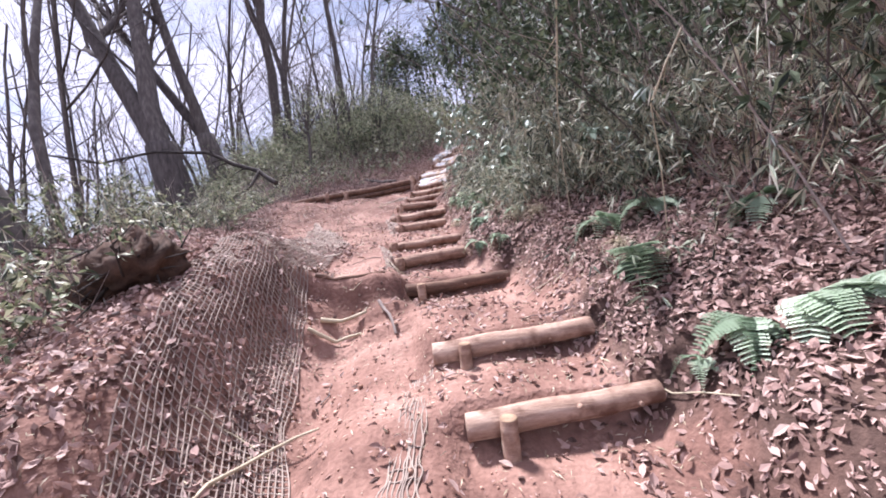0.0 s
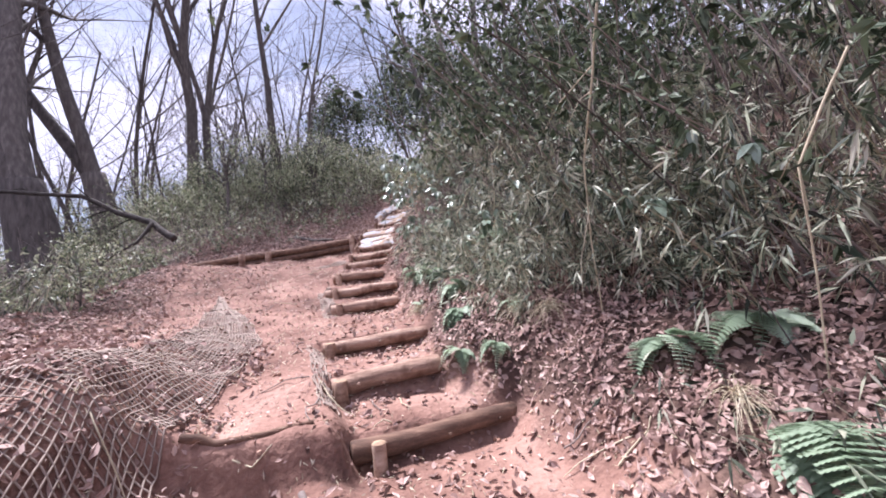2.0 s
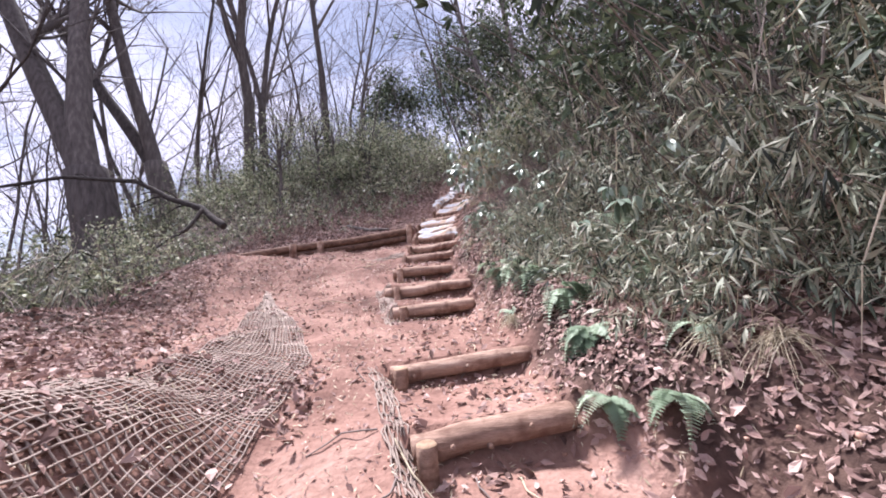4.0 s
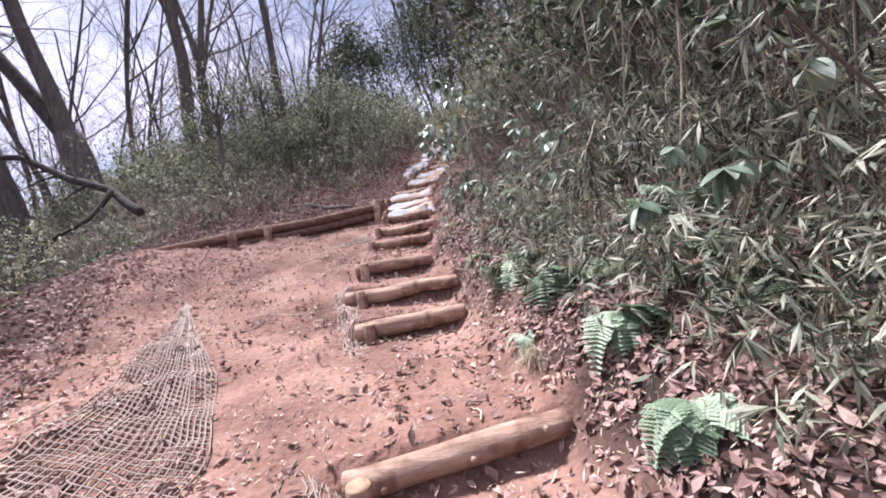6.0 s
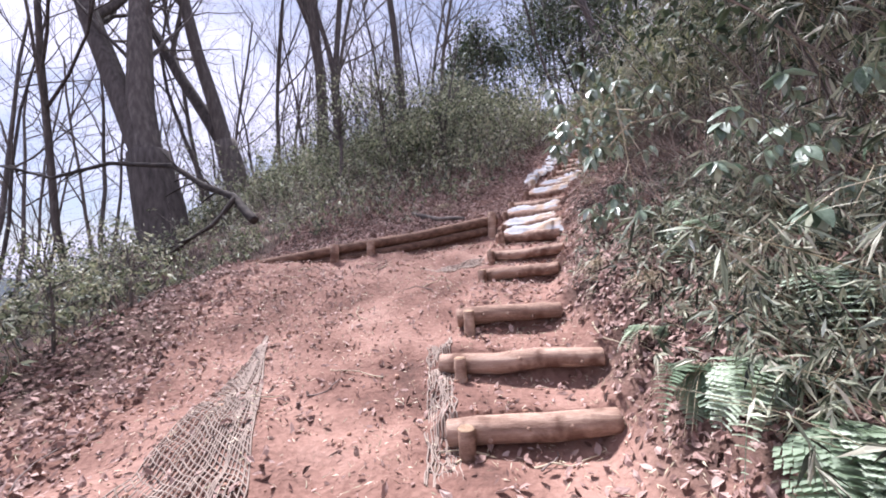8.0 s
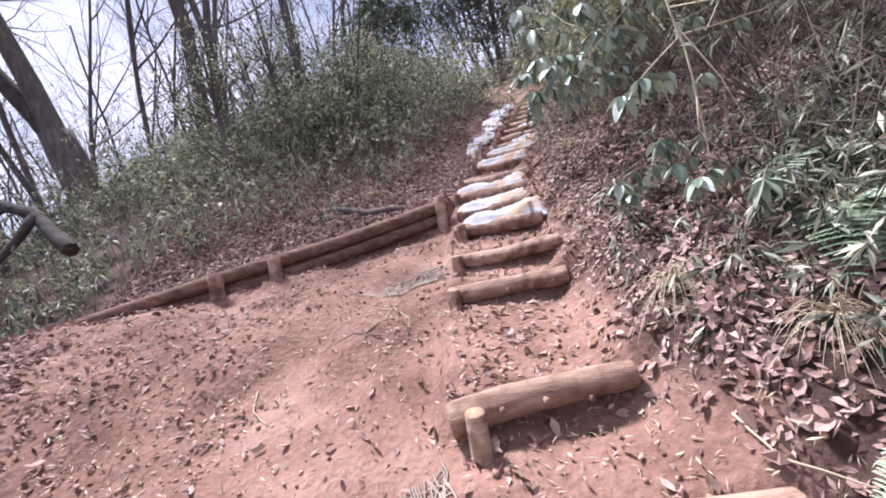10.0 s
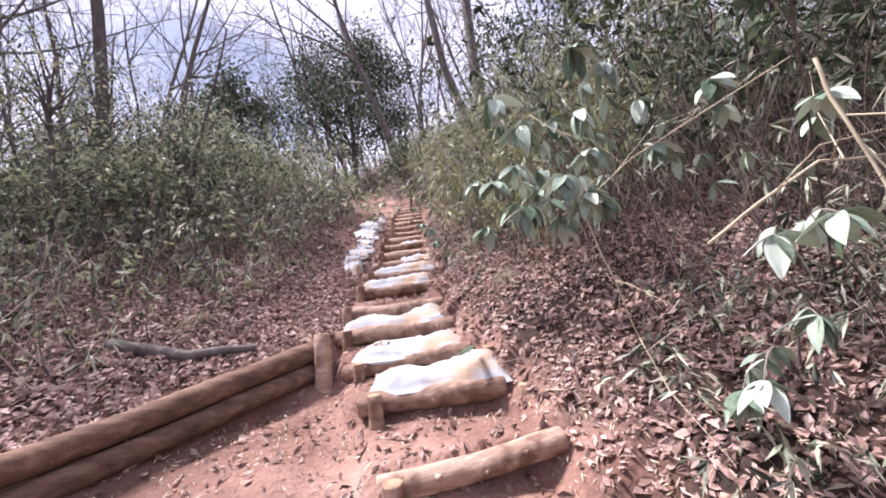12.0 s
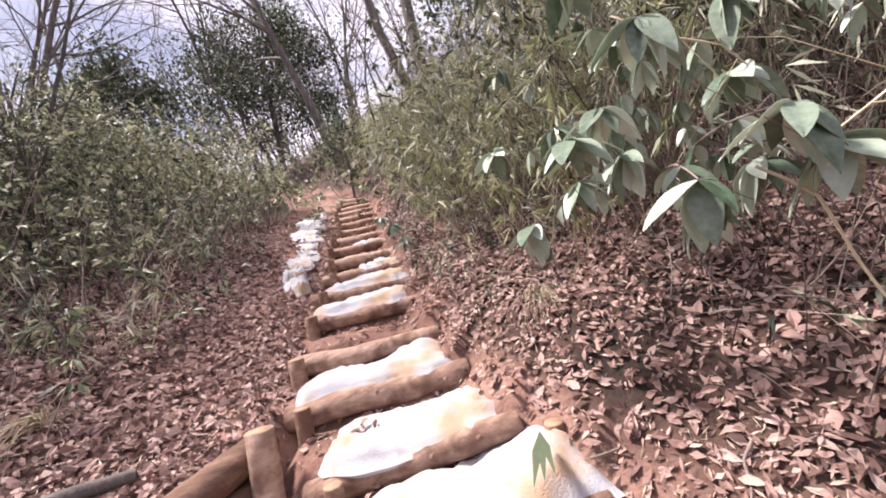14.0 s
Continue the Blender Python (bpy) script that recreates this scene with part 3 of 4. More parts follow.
def main_net(s):
    y0, y1 = 1.3 + 7.9 * s, 1.5 + 7.3 * s
    x0 = np.interp(y0, [1.3, 2.2, 2.8, 4.7, 5.4, 6.0, 7.2, 9.2], [-1.15, -1.20, -1.45, -1.92, -1.98, -1.92, -2.05, -2.47])
    x1 = np.interp(y1, [1.5, 2.3, 3.2, 4.6, 5.2, 6.7, 7.6, 8.8], [-0.45, -0.46, -0.80, -1.10, -1.08, -1.12, -1.5, -2.25])
    return (x0, y0), (x1, y1)


netting("erosion_net", main_net, 160, 24, 0.03, "brown coir netting pegged over an eroded mound")
netting("net_strip", lambda s: ((-0.05 + 0.1 * s, 1.9 + 1.5 * s), (0.14 + 0.06 * s, 1.9 + 1.5 * s)), 40, 9, 0.02, "frayed strip of coir netting in the dirt", 0.002, 0.8)
netting("net_strip", lambda s: ((-0.32 - 0.30 * s, 5.15 + 1.3 * s), (-0.20 - 0.30 * s, 5.15 + 1.3 * s)), 36, 8, 0.02, "frayed strip of coir netting beside a log step", 0.012, 0.6)
netting("net_strip", lambda s: ((-0.62 - 0.28 * s, 7.75 + 1.4 * s), (-0.45 - 0.28 * s, 7.8 + 1.4 * s)), 40, 12, 0.02, "frayed strip of coir netting beside the steps", 0.014, 0.5)
netting("net_strip", lambda s: ((-1.42 + 0.86 * s, 11.10 + 0.14 * s - 0.14 * np.sin(np.pi * s)), (-1.38 + 0.84 * s, 11.24 + 0.18 * s - 0.08 * np.sin(np.pi * s))), 56, 7, 0.02, "frayed coir netting hanging over an earth lip", 0.012, 0.25)


# ---- leaf litter ----
def litter_field(name, n, box, keep, size, label, material=None, slim=1.0):
    x, y = RNG.uniform(box[0], box[1], n), RNG.uniform(box[2], box[3], n)
    ok = RNG.uniform(size=n) < keep(x, y)
    x, y = x[ok], y[ok]
    n = len(x)
    z = ground(x, y)
    e = 0.04
    nx, ny = (ground(x + e, y) - z) / e, (ground(x, y + e) - z) / e
    nx, ny = np.clip(nx, -1.5, 1.5), np.clip(ny, -1.5, 1.5)
    norm = unit(np.stack([-nx, -ny, np.ones(n)], -1) + RNG.normal(size=(n, 3)) * 0.45)
    way = unit(np.cross(norm, rand_unit(n)))
    ln = RNG.uniform(size[0], size[1], n)
    base = np.stack([x, y, z + RNG.uniform(0.004, 0.03, n)], -1) - way * (ln * 0.5)[:, None]
    if size[1] < 0.06:
        v, q = leaves(base, way, norm, ln, ln * RNG.uniform(0.2, 0.6, n) * slim, RNG.uniform(-0.2, 0.2, n))
    else:
        v, q = dry_leaves(base, way, norm, ln, ln * RNG.uniform(0.34, 0.6, n))
    return tagged(link(name, v, q, material or LITTER, smooth=False), label, "leaf litter", kind="stuff")


def bank_keep(x, y):
    xr, xl = np.interp(y, STEP_Y, RIGHT_X), np.interp(y, STEP_Y, LEFT_X)
    k = np.where(x > xr, 0.3 + 0.7 * ramp(x - xr, 0, 0.4), 0.14)
    k = np.where(x < xl, 0.06 + 0.06 * rough(x, y, 0.6, 61), k)
    k = np.where(x < xl - np.interp(y, [0, 4.8, 8.5, 10.8, 12.6, 13], [0.9, 1.3, 2.3, 3.0, 2.2, 0.5]), 0.55, k)
    k = np.where((y > wall_y(x) + 0.05) & (x < xl - 0.1), 0.95, k)
    return k * (0.7 + 0.4 * rough(x, y, 0.5, 62))


litter_field("leaf_litter", 205000, (-4.5, 4.0, -2.0, 18.5), bank_keep, (0.035, 0.09), "dry pinkish brown fallen leaves over the slope")


litter_field("leaf_litter", 2600, (1.2, 4.2, 0.6, 4.2), lambda x, y: 0.75 + 0.25 * rough(x, y, 0.4, 66), (0.035, 0.10), "dry brown fallen leaves at the foot of the bank")
litter_field("leaf_litter", 12000, (-4.6, -0.9, 0.6, 6.5), lambda x, y: np.clip(0.5 + 0.6 * rough(x, y, 0.5, 67), 0, 1), (0.03, 0.10), "dry brown fallen leaves beside the netting")


litter_field("leaf_litter", 16000, (-4.5, 0.4, 12.2, 17.5), lambda x, y: np.where((y > wall_y(x) + 0.05) & (left_of(x, y) > 0.15), 0.85, 0.0), (0.04, 0.10), "pale dry fallen leaves and scraps beside the upper steps")


def path_keep(x, y):
    return np.clip(0.55 + 0.6 * rough(x, y, 0.45, 63), 0, 1)


litter_field("leaf_bits", 8000, (-3.6, 1.6, 1.2, 13.5), path_keep, (0.012, 0.05), "crumbled bits of leaf and bark trodden into the clay")
litter_field("straw_bits", 26000, (-3.6, 1.6, 1.2, 13.5), path_keep, (0.02, 0.058), "pale scraps of straw and twig trodden into the clay", STRAW, 0.35)


litter_field("leaf_bits", 46000, (0.2, 3.2, 0.8, 15), lambda x, y: ramp(x - np.interp(y, STEP_Y, RIGHT_X), 0.0, 0.2) * (1 - 0.7 * ramp(x - np.interp(y, STEP_Y, RIGHT_X), 1.2, 2.2)), (0.015, 0.058), "broken leaf and stalk scraps on the bank")
litter_field("leaf_bits", 26000, (-4.4, 0.0, 1.0, 16), lambda x, y: np.where((y > wall_y(x)) | (x < -1.9), 0.9, 0.1), (0.015, 0.058), "broken leaf and stalk scraps beside the path")


def crumbs(n):
    x, y = RNG.uniform(-3.5, 1.6, n), RNG.uniform(1.2, 14, n)
    ok = rough(x, y, 0.4, 64) > -0.1
    x, y = x[ok], y[ok]
    n = len(x)
    c = np.array([[a, b, d] for a in (-1, 1) for b in (-1, 1) for d in (-1, 1)], float)
    size = 0.005 + 0.013 * RNG.uniform(size=n) ** 3
    v = np.stack([x, y, ground(x, y) + size * 0.4], -1)[:, None] + c[None] * size[:, None, None] * RNG.uniform(0.5, 1.0, (n, 8, 3))
    q = np.array([[0, 1, 3, 2], [4, 6, 7, 5], [0, 4, 5, 1], [2, 3, 7, 6], [0, 2, 6, 4], [1, 5, 7, 3]])
    return tagged(link("soil_crumbs", v.reshape(-1, 3), (np.arange(n)[:, None, None] * 8 + q[None]).reshape(-1, 4), CLAY), "small crumbs of reddish clay on the path", "soil", kind="stuff")


crumbs(3500)


# ---- sticks ----
def stick(points, r0, r1, material, name, label, category="stick", twigs=0, seed=0):
    p = np.array(points, float)
    s = np.linspace(0, len(p) - 1, 6 * (len(p) - 1) + 1)
    q = np.stack([np.interp(s, np.arange(len(p)), p[:, c]) for c in range(3)], -1)
    q += 0.012 * np.stack([rough(s * 2, seed, 1, 71), rough(s * 2, seed, 1, 72), rough(s * 2, seed, 1, 73)], -1)
    g = Geo().add(*tube(q, np.linspace(r0, r1, len(q)), 8, 0.1, seed))
    rs = np.random.default_rng(seed + 5)
    for _ in range(twigs):
        i = rs.integers(len(q) // 4, len(q) - 1)
        d = unit(rs.normal(size=3) + (q[min(i + 1, len(q) - 1)] - q[i]) * 20)
        ln = rs.uniform(0.25, 0.8)
        g.add(*tube([q[i], q[i] + d * ln * 0.5 + rs.normal(size=3) * 0.03, q[i] + d * ln + (0, 0, -0.06)], [r1 * 0.9, r1 * 0.6, r1 * 0.25], 5, 0, seed))
    return tagged(g.link(name, material), label, category)


def on_ground(pts, up=0.02):
    return [(x, y, float(ground(x, y)) + up + (p[0] if p else 0)) for x, y, *p in pts]


stick(on_ground([(-1.02, 2.2), (-0.95, 2.6, 0.03), (-0.78, 2.95, 0.05), (-0.55, 3.1, 0.06)]), 0.013, 0.008, STRAW, "fallen_stick", "pale bent stick lying over the netting", seed=1)
stick(on_ground([(-2.5, 3.1), (-2.1, 3.05), (-1.75, 3.12)]), 0.018, 0.01, TWIG, "fallen_stick", "brown dead stick on the leaf litter", seed=2)
stick(on_ground([(-2.05, 13.2), (-1.5, 12.95, 0.03), (-1.0, 12.95, 0.04)]), 0.05, 0.03, BARK, "fallen_branch", "dark rotting branch on the leaf-strewn bank", "branch", seed=3)
stick(on_ground([(1.35, 3.25), (1.62, 2.85, 0.02), (1.75, 2.5, 0.01)]), 0.007, 0.004, STRAW, "fallen_stick", "thin dry cane lying across a log end", seed=4)
stick(on_ground([(-1.05, 4.80, 0.0), (-0.85, 4.80, 0.0), (-0.6, 4.82, 0.0), (-0.32, 4.88, 0.0)], 0.0), 0.028, 0.018, OLDLOG, "root", "brown root exposed along a dirt ledge", "root", seed=5)
stick(on_ground([(-0.95, 4.15, 0.02), (-0.72, 4.22, 0.03), (-0.5, 4.3, 0.02)]), 0.02, 0.012, STRAW, "root", "pale root exposed in the gully", "root", seed=6)
stick(on_ground([(-0.9, 4.4, 0.03), (-0.72, 4.45, 0.06), (-0.48, 4.5, 0.03)]), 0.024, 0.015, STRAW, "root", "pale flaking root in the gully", "root", seed=7)
stick(on_ground([(-0.35, 4.55), (-0.22, 4.3, 0.03), (-0.12, 4.05, 0.01)]), 0.02, 0.012, TWIG, "root", "brown root running down from a log step", "root", seed=8)
stick([(-4.18, 11.40, 3.11), (-4.81, 11.80, 3.57), (-5.59, 12.00, 3.89), (-6.43, 12.20, 4.37), (-8.20, 12.50, 4.64), (-10.18, 12.80, 4.58), (-12.51, 13.20, 5.20)], 0.075, 0.025, DEADWOOD, "fallen_branch", "dark dead branch leaning in the brush", "branch", 22, 9)
stick([(-4.73, 11.70, 3.52), (-4.83, 11.30, 3.07), (-5.25, 11.00, 2.74)], 0.05, 0.02, DEADWOOD, "fallen_branch", "dark forked dead branch lying in the brush", "branch", 8, 10)
for n in range(95):
    x, y = RNG.uniform(-3.2, 1.6), RNG.uniform(2.5, 14)
    a, ln = RNG.uniform(0, 6.3), RNG.uniform(0.12, 0.45)
    tw = stick(on_ground([(x, y), (x + ln / 2 * math.cos(a), y + ln / 2 * math.sin(a), 0.01), (x + ln * math.cos(a + 0.3), y + ln * math.sin(a + 0.3))], 0.008), 0.006, 0.003, STRAW if n % 2 else TWIG, "twig", "short dry twig lying on the ground", "twig", seed=20 + n)
    tagged(tw, group="twigs on the path")


def canes(rows):
    for pts, r, seed in rows:
        tagged(stick(pts, r, r * 0.6, STRAW, "cane", "pale dry bamboo cane leaning out of the thicket", "cane", 3, seed), group="dry canes")


canes([([(1.69, 6.9, 3.25), (1.66, 6.96, 2.48), (1.66, 7.0, 1.95)], 0.008, 201),
       ([(0.75, 10.75, 3.72), (0.83, 10.55, 3.84), (0.98, 9.9, 4.0)], 0.004, 202),
       ([(0.69, 10.89, 3.7), (0.68, 10.77, 3.56), (0.72, 10.7, 3.2), (0.9, 10.7, 2.75)], 0.005, 203),
       ([(0.86, 9.8, 3.9), (0.89, 9.75, 3.63), (0.92, 9.7, 3.3), (1.0, 9.75, 2.6)], 0.007, 204),
       ([(1.70, 4.42, 3.4), (1.71, 4.6, 3.0), (1.74, 4.9, 2.5), (1.8, 5.0, 1.3)], 0.009, 205)])
canes([([(0.8, 10.25, 3.32), (1.02, 9.9, 3.57), (1.4, 9.8, 3.6)], 0.007, 206),
       ([(0.78, 11.2, 4.4), (0.87, 10.93, 4.13), (1.0, 10.9, 3.95)], 0.004, 207),
       ([(1.5, 7.6, 2.9), (1.3, 7.5, 2.6), (1.35, 7.55, 1.85)], 0.006, 208),
       ([(2.3, 3.6, 2.6), (2.1, 3.7, 2.1), (2.2, 3.8, 1.1)], 0.007, 209)])


def tuft(x, y, size, seed, label="pale tuft of dry hanging grass on the slope"):
    rs = np.random.default_rng(seed)
    n = 70
    base = np.zeros((n, 3)) + rs.normal(size=(n, 3)) * 0.02
    way = unit(np.stack([rs.normal(-0.3, 0.7, n), rs.normal(-0.5, 0.6, n), rs.uniform(0.4, 1.2, n)], -1))
    ln = size * rs.uniform(0.5, 1.1, n)
    v, q, _ = stems(base, way, ln, np.array([-0.1, -0.15, -1.0]) * (ln * 0.9)[:, None], np.full(n, 0.0028), 7, 3)
    ob = link("grass_tuft", v, q, STRAW)
    ob.location = (x, y, float(ground(x, y)) + 0.02)
    return tagged(ob, label, "grass", "dry grass tufts")


for n, (x, y, s) in enumerate([(0.58, 9.52, 0.34), (-1.44, 13.6, 0.4), (1.35, 5.5, 0.3), (1.54, 5.3, 0.32), (3.0, 4.0, 0.5), (-1.0, 14.4, 0.3), (0.75, 8.0, 0.3), (1.9, 4.0, 0.3), (0.85, 9.0, 0.3), (1.1, 12.2, 0.3), (0.62, 7.0, 0.22)]):
    tuft(x, y, s, 300 + n)


# ---- uprooted stump ----
def stump():
    g = Geo()
    n, m = 44, 30
    u, v = np.meshgrid(np.linspace(0, 2 * np.pi, n, endpoint=False), np.linspace(0.0, np.pi, m))
    r = 0.27 * (1 + 0.26 * rough(np.cos(u) * 2 + 7, np.sin(u) * 2 + v * 1.5, 0.8, 81) + 0.16 * rough(np.cos(u) * 5, v * 4 + np.sin(u) * 3, 0.6, 82) + 0.14 * rough(np.cos(u) * 14, v * 12 + np.sin(u) * 9, 0.8, 83))
    p = np.stack([r * np.sin(v) * np.cos(u) * 1.25 + 0.10 * np.cos(v), r * np.sin(v) * np.sin(u) * 1.0, r * np.cos(v) * 1.05], -1)
    i, j = np.meshgrid(np.arange(n), np.arange(m - 1))
    a, b = (j * n + i).ravel(), (j * n + (i + 1) % n).ravel()
    g.add(p.reshape(-1, 3), np.stack([a, b, b + n, a + n], -1))
    thing = tagged(new("stump"), "dark earthy root clump of a fallen stump on the bank", "stump")
    thing.location = (-2.08, 3.62, float(ground(-2.08, 3.62)) + 0.12)
    g.link("root_mass", EARTH, thing)
    rs = np.random.default_rng(3)
    for _ in range(34):
        d = unit(rs.normal(size=3) + (0.35, -0.2, -0.35))
        q = [d * 0.18, d * 0.3 + rs.normal(size=3) * 0.05, d * rs.uniform(0.34, 0.62) + rs.normal(size=3) * 0.1 - (0, 0, 0.06)]
        Geo().add(*tube(q, [0.016, 0.009, 0.003], 6, 0.1, 1)).link("root", DEADWOOD, thing)


stump()

# ---- ferns ----
def frond_mesh(length, seed):
    rs = np.random.default_rng(seed)
    n = 22
    s = np.linspace(0.0, 1, n)
    rise = 0.8 * s - 1.6 * s ** 2
    mid = np.stack([np.zeros(n), s * length * (1 - 0.15 * s), rise * length * 0.8], -1)
    g = Geo().add(*tube(mid, np.linspace(0.004, 0.0012, n), 4, 0, 0, False))
    for side in (-1, 1):
        t = np.linspace(0.14, 0.97, 20)
        base = np.stack([np.interp(t, s, mid[:, c]) for c in range(3)], -1)
        ln = length * 0.31 * np.interp(t, [0.14, 0.30, 0.6, 0.97], [0.7, 1.0, 0.66, 0.07]) * rs.uniform(0.88, 1.1, 20)
        way = np.stack([np.full(20, side * 1.0), 0.32 + 0.4 * t, rs.normal(0, 0.05, 20) + 0.05], -1)
        flat = np.tile([0, -0.25, 1.0], (20, 1))
        for half in range(5):       # each pinna is a row of lobes
            f = half / 5.0
            b = base + unit(way) * (ln * f)[:, None] + np.array([0, 0, -0.10]) * (ln * f * f)[:, None]
            for up in (-1, 1):
                w2 = unit(unit(way) * 0.75 + np.array([0, up * 0.8, 0]))
                l2 = ln * 0.33 * (1 - 0.65 * f)
                g.add(*leaves(b, w2, flat, l2 + 0.006, l2 * 0.95 + 0.004, np.full(20, 0.15), 0.05))
    return np.concatenate(g.v), np.concatenate(g.q)


FRONDS = [frond_mesh(0.5, k) for k in range(3)]
FROND_DATA = []


def fern(x, y, fronds, length, seed, face=-90.0, label="green fern with arching fronds rooted in the bank", spread=80, z=None):
    thing = tagged(new("fern"), label, "fern", "ferns on the bank")
    thing.location = (x, y, (float(ground(x, y)) if z is None else z) + 0.02)
    rs = np.random.default_rng(seed)
    for n in range(fronds):
        k = int(rs.integers(3))
        while len(FROND_DATA) < 3:
            v, q = FRONDS[len(FROND_DATA)]
            first = link("frond", v, q, FERN, smooth=False)
            FROND_DATA.append(first.data)
            bpy.data.objects.remove(first)
        ob = new("frond", FROND_DATA[k])
        ob.parent = thing
        a = face + (spread * (n / max(fronds - 1, 1) * 2 - 1)) + rs.uniform(-12, 12)
        sc = length / 0.5 * rs.uniform(0.75, 1.1)
        ob.matrix_basis = pose(0, 0, 0, 0, 0, a - 90) @ pose(0, 0, 0, rs.uniform(-26, 14), rs.uniform(-22, 22), 0) @ Matrix.Diagonal((sc, sc, sc, 1))
    return thing


def ferns(rows, first):
    for n, (x, y, f, ln, face, sp) in enumerate(rows):
        fern(x, y, f, ln, first + n, face, spread=sp)


# x, y, fronds, length, facing, fan: the lower bank, then beside the upper steps
ferns([
    (1.90, 3.76, 3, 0.66, -118, 12), (2.04, 2.78, 5, 0.42, -120, 50), (2.26, 2.66, 4, 0.44, -100, 40), (1.78, 2.82, 3, 0.26, -120, 60), (2.45, 2.60, 4, 0.40, -90, 50),
    (-2.45, 3.0, 4, 0.35, -60, 80), (2.7, 3.5, 4, 0.45, -100, 60), (3.3, 5.2, 6, 0.70, -125, 70), (1.08, 5.42, 4, 0.28, -120, 60), (1.92, 4.5, 5, 0.42, -120, 60),
    (2.3, 4.2, 4, 0.45, -120, 60), (0.80, 5.62, 4, 0.26, -110, 70), (1.5, 6.4, 4, 0.36, -120, 60), (2.6, 4.9, 5, 0.5, -125, 60), (1.35, 5.6, 3, 0.3, -120, 50),
], 100)
ferns([
    (0.94, 6.12, 5, 0.34, -115, 60), (1.02, 6.72, 6, 0.46, -115, 60), (1.55, 6.55, 5, 0.5, -120, 60), (0.74, 8.06, 4, 0.42, -110, 45), (0.92, 7.86, 4, 0.50, -105, 30),
    (0.98, 7.50, 5, 0.54, -105, 28), (1.30, 7.2, 4, 0.46, -120, 50), (1.42, 8.2, 3, 0.66, -110, 20), (1.85, 7.5, 4, 0.6, -125, 40), (0.70, 8.55, 4, 0.3, -120, 60),
    (1.22, 9.25, 4, 0.5, -105, 50), (1.45, 9.6, 3, 0.45, -110, 50), (0.62, 7.2, 3, 0.22, -110, 60), (1.75, 6.9, 4, 0.5, -120, 60),
], 140)


# ---- bamboo grass and brush ----
def culm_field(x, y, height, lean, clusters, per, leaf, leaf_w, names, labels, leaf_mat, stem_mat, hang=0.55, top_only=0.35, stem_r=0.004, jitter=0.35):
    """Stems over the ground at x, y; leaf fans from the upper part of each."""
    n = len(x)
    base = np.stack([x, y, ground(x, y) - 0.03], -1)
    way = unit(np.stack([np.zeros(n), np.zeros(n), np.ones(n)], -1) + RNG.normal(size=(n, 3)) * np.array([jitter, jitter, 0.1]) + lean * 0.35)
    bend = lean * height[:, None] * RNG.uniform(0.2, 0.6, n)[:, None] + np.array([0, 0, -0.16]) * height[:, None]
    v, q, p = stems(base, way, height, bend, np.full(n, stem_r) * RNG.uniform(0.7, 1.5, n), 6, 3)
    st = tagged(link(names[0], v, q, stem_mat, smooth=True), labels[0], "stems", kind="stuff")
    m = n * clusters
    s = RNG.uniform(top_only, 1.0, (n, clusters))
    idx = s * 5
    i0 = np.clip(idx.astype(int), 0, 4)
    f = (idx - i0)[..., None]
    rows = np.arange(n)[:, None]
    at = (p[rows, i0] * (1 - f) + p[rows, i0 + 1] * f).reshape(m, 3)
    out = rand_unit(m, 0.5)
    at = at + out * RNG.uniform(0.02, 0.16, m)[:, None]
    b = np.repeat(at, per, 0)
    w = unit(np.repeat(out, per, 0) + rand_unit(m * per) * 0.85 + np.array([0, 0, -hang]))
    ln = leaf * RNG.uniform(0.55, 1.25, m * per)
    v, q = leaves(b, w, unit(rand_unit(m * per) + np.array([0, 0, 0.8])), ln, ln * leaf_w * RNG.uniform(0.75, 1.3, m * per), RNG.uniform(0.0, 0.4, m * per))
    return st, tagged(link(names[1], v, q, leaf_mat, smooth=False), labels[1], "foliage", kind="stuff")


def scatter(n, box, keep):
    x, y = RNG.uniform(box[0], box[1], n), RNG.uniform(box[2], box[3], n)
    ok = RNG.uniform(size=n) < keep(x, y)
    return x[ok], y[ok]


# tall bamboo grass on the bank
x, y = scatter(5200, (0.4, 6.5, -1.0, 19), lambda x, y: ramp(right_of(x, y), np.interp(y, [0, 5, 7, 9, 12, 14, 16], [1.5, 0.8, 0.85, 1.25, 1.5, 0.5, 0.4]), np.interp(y, [0, 5, 7, 9, 12, 14, 16], [2.2, 1.5, 1.6, 2.1, 2.4, 1.1, 0.9])) * (0.35 + 0.75 * (rough(x, y, 0.9, 91) > -0.45)) * np.where((y > 3) & (y < 10.5) & (right_of(x, y) > 1.7), np.interp(y, [5, 7.5], [0.65, 0.3]), 1.0))
h = RNG.uniform(0.7, 2.1, len(x)) * np.interp(right_of(x, y), [0.5, 1.5, 3], [0.45, 0.85, 1.15]) * np.interp(y, [5, 9, 12], [0.75, 0.9, 1.1])
culm_field(x, y, h, np.array([-0.75, -0.35, 0.0]), 10, 5, 0.128, 0.12, ("bamboo_grass_stems", "bamboo_grass_leaves"), ("thin tan bamboo grass culms leaning off the bank", "drooping grey-green and straw bamboo grass leaves"), SASA, STRAW)
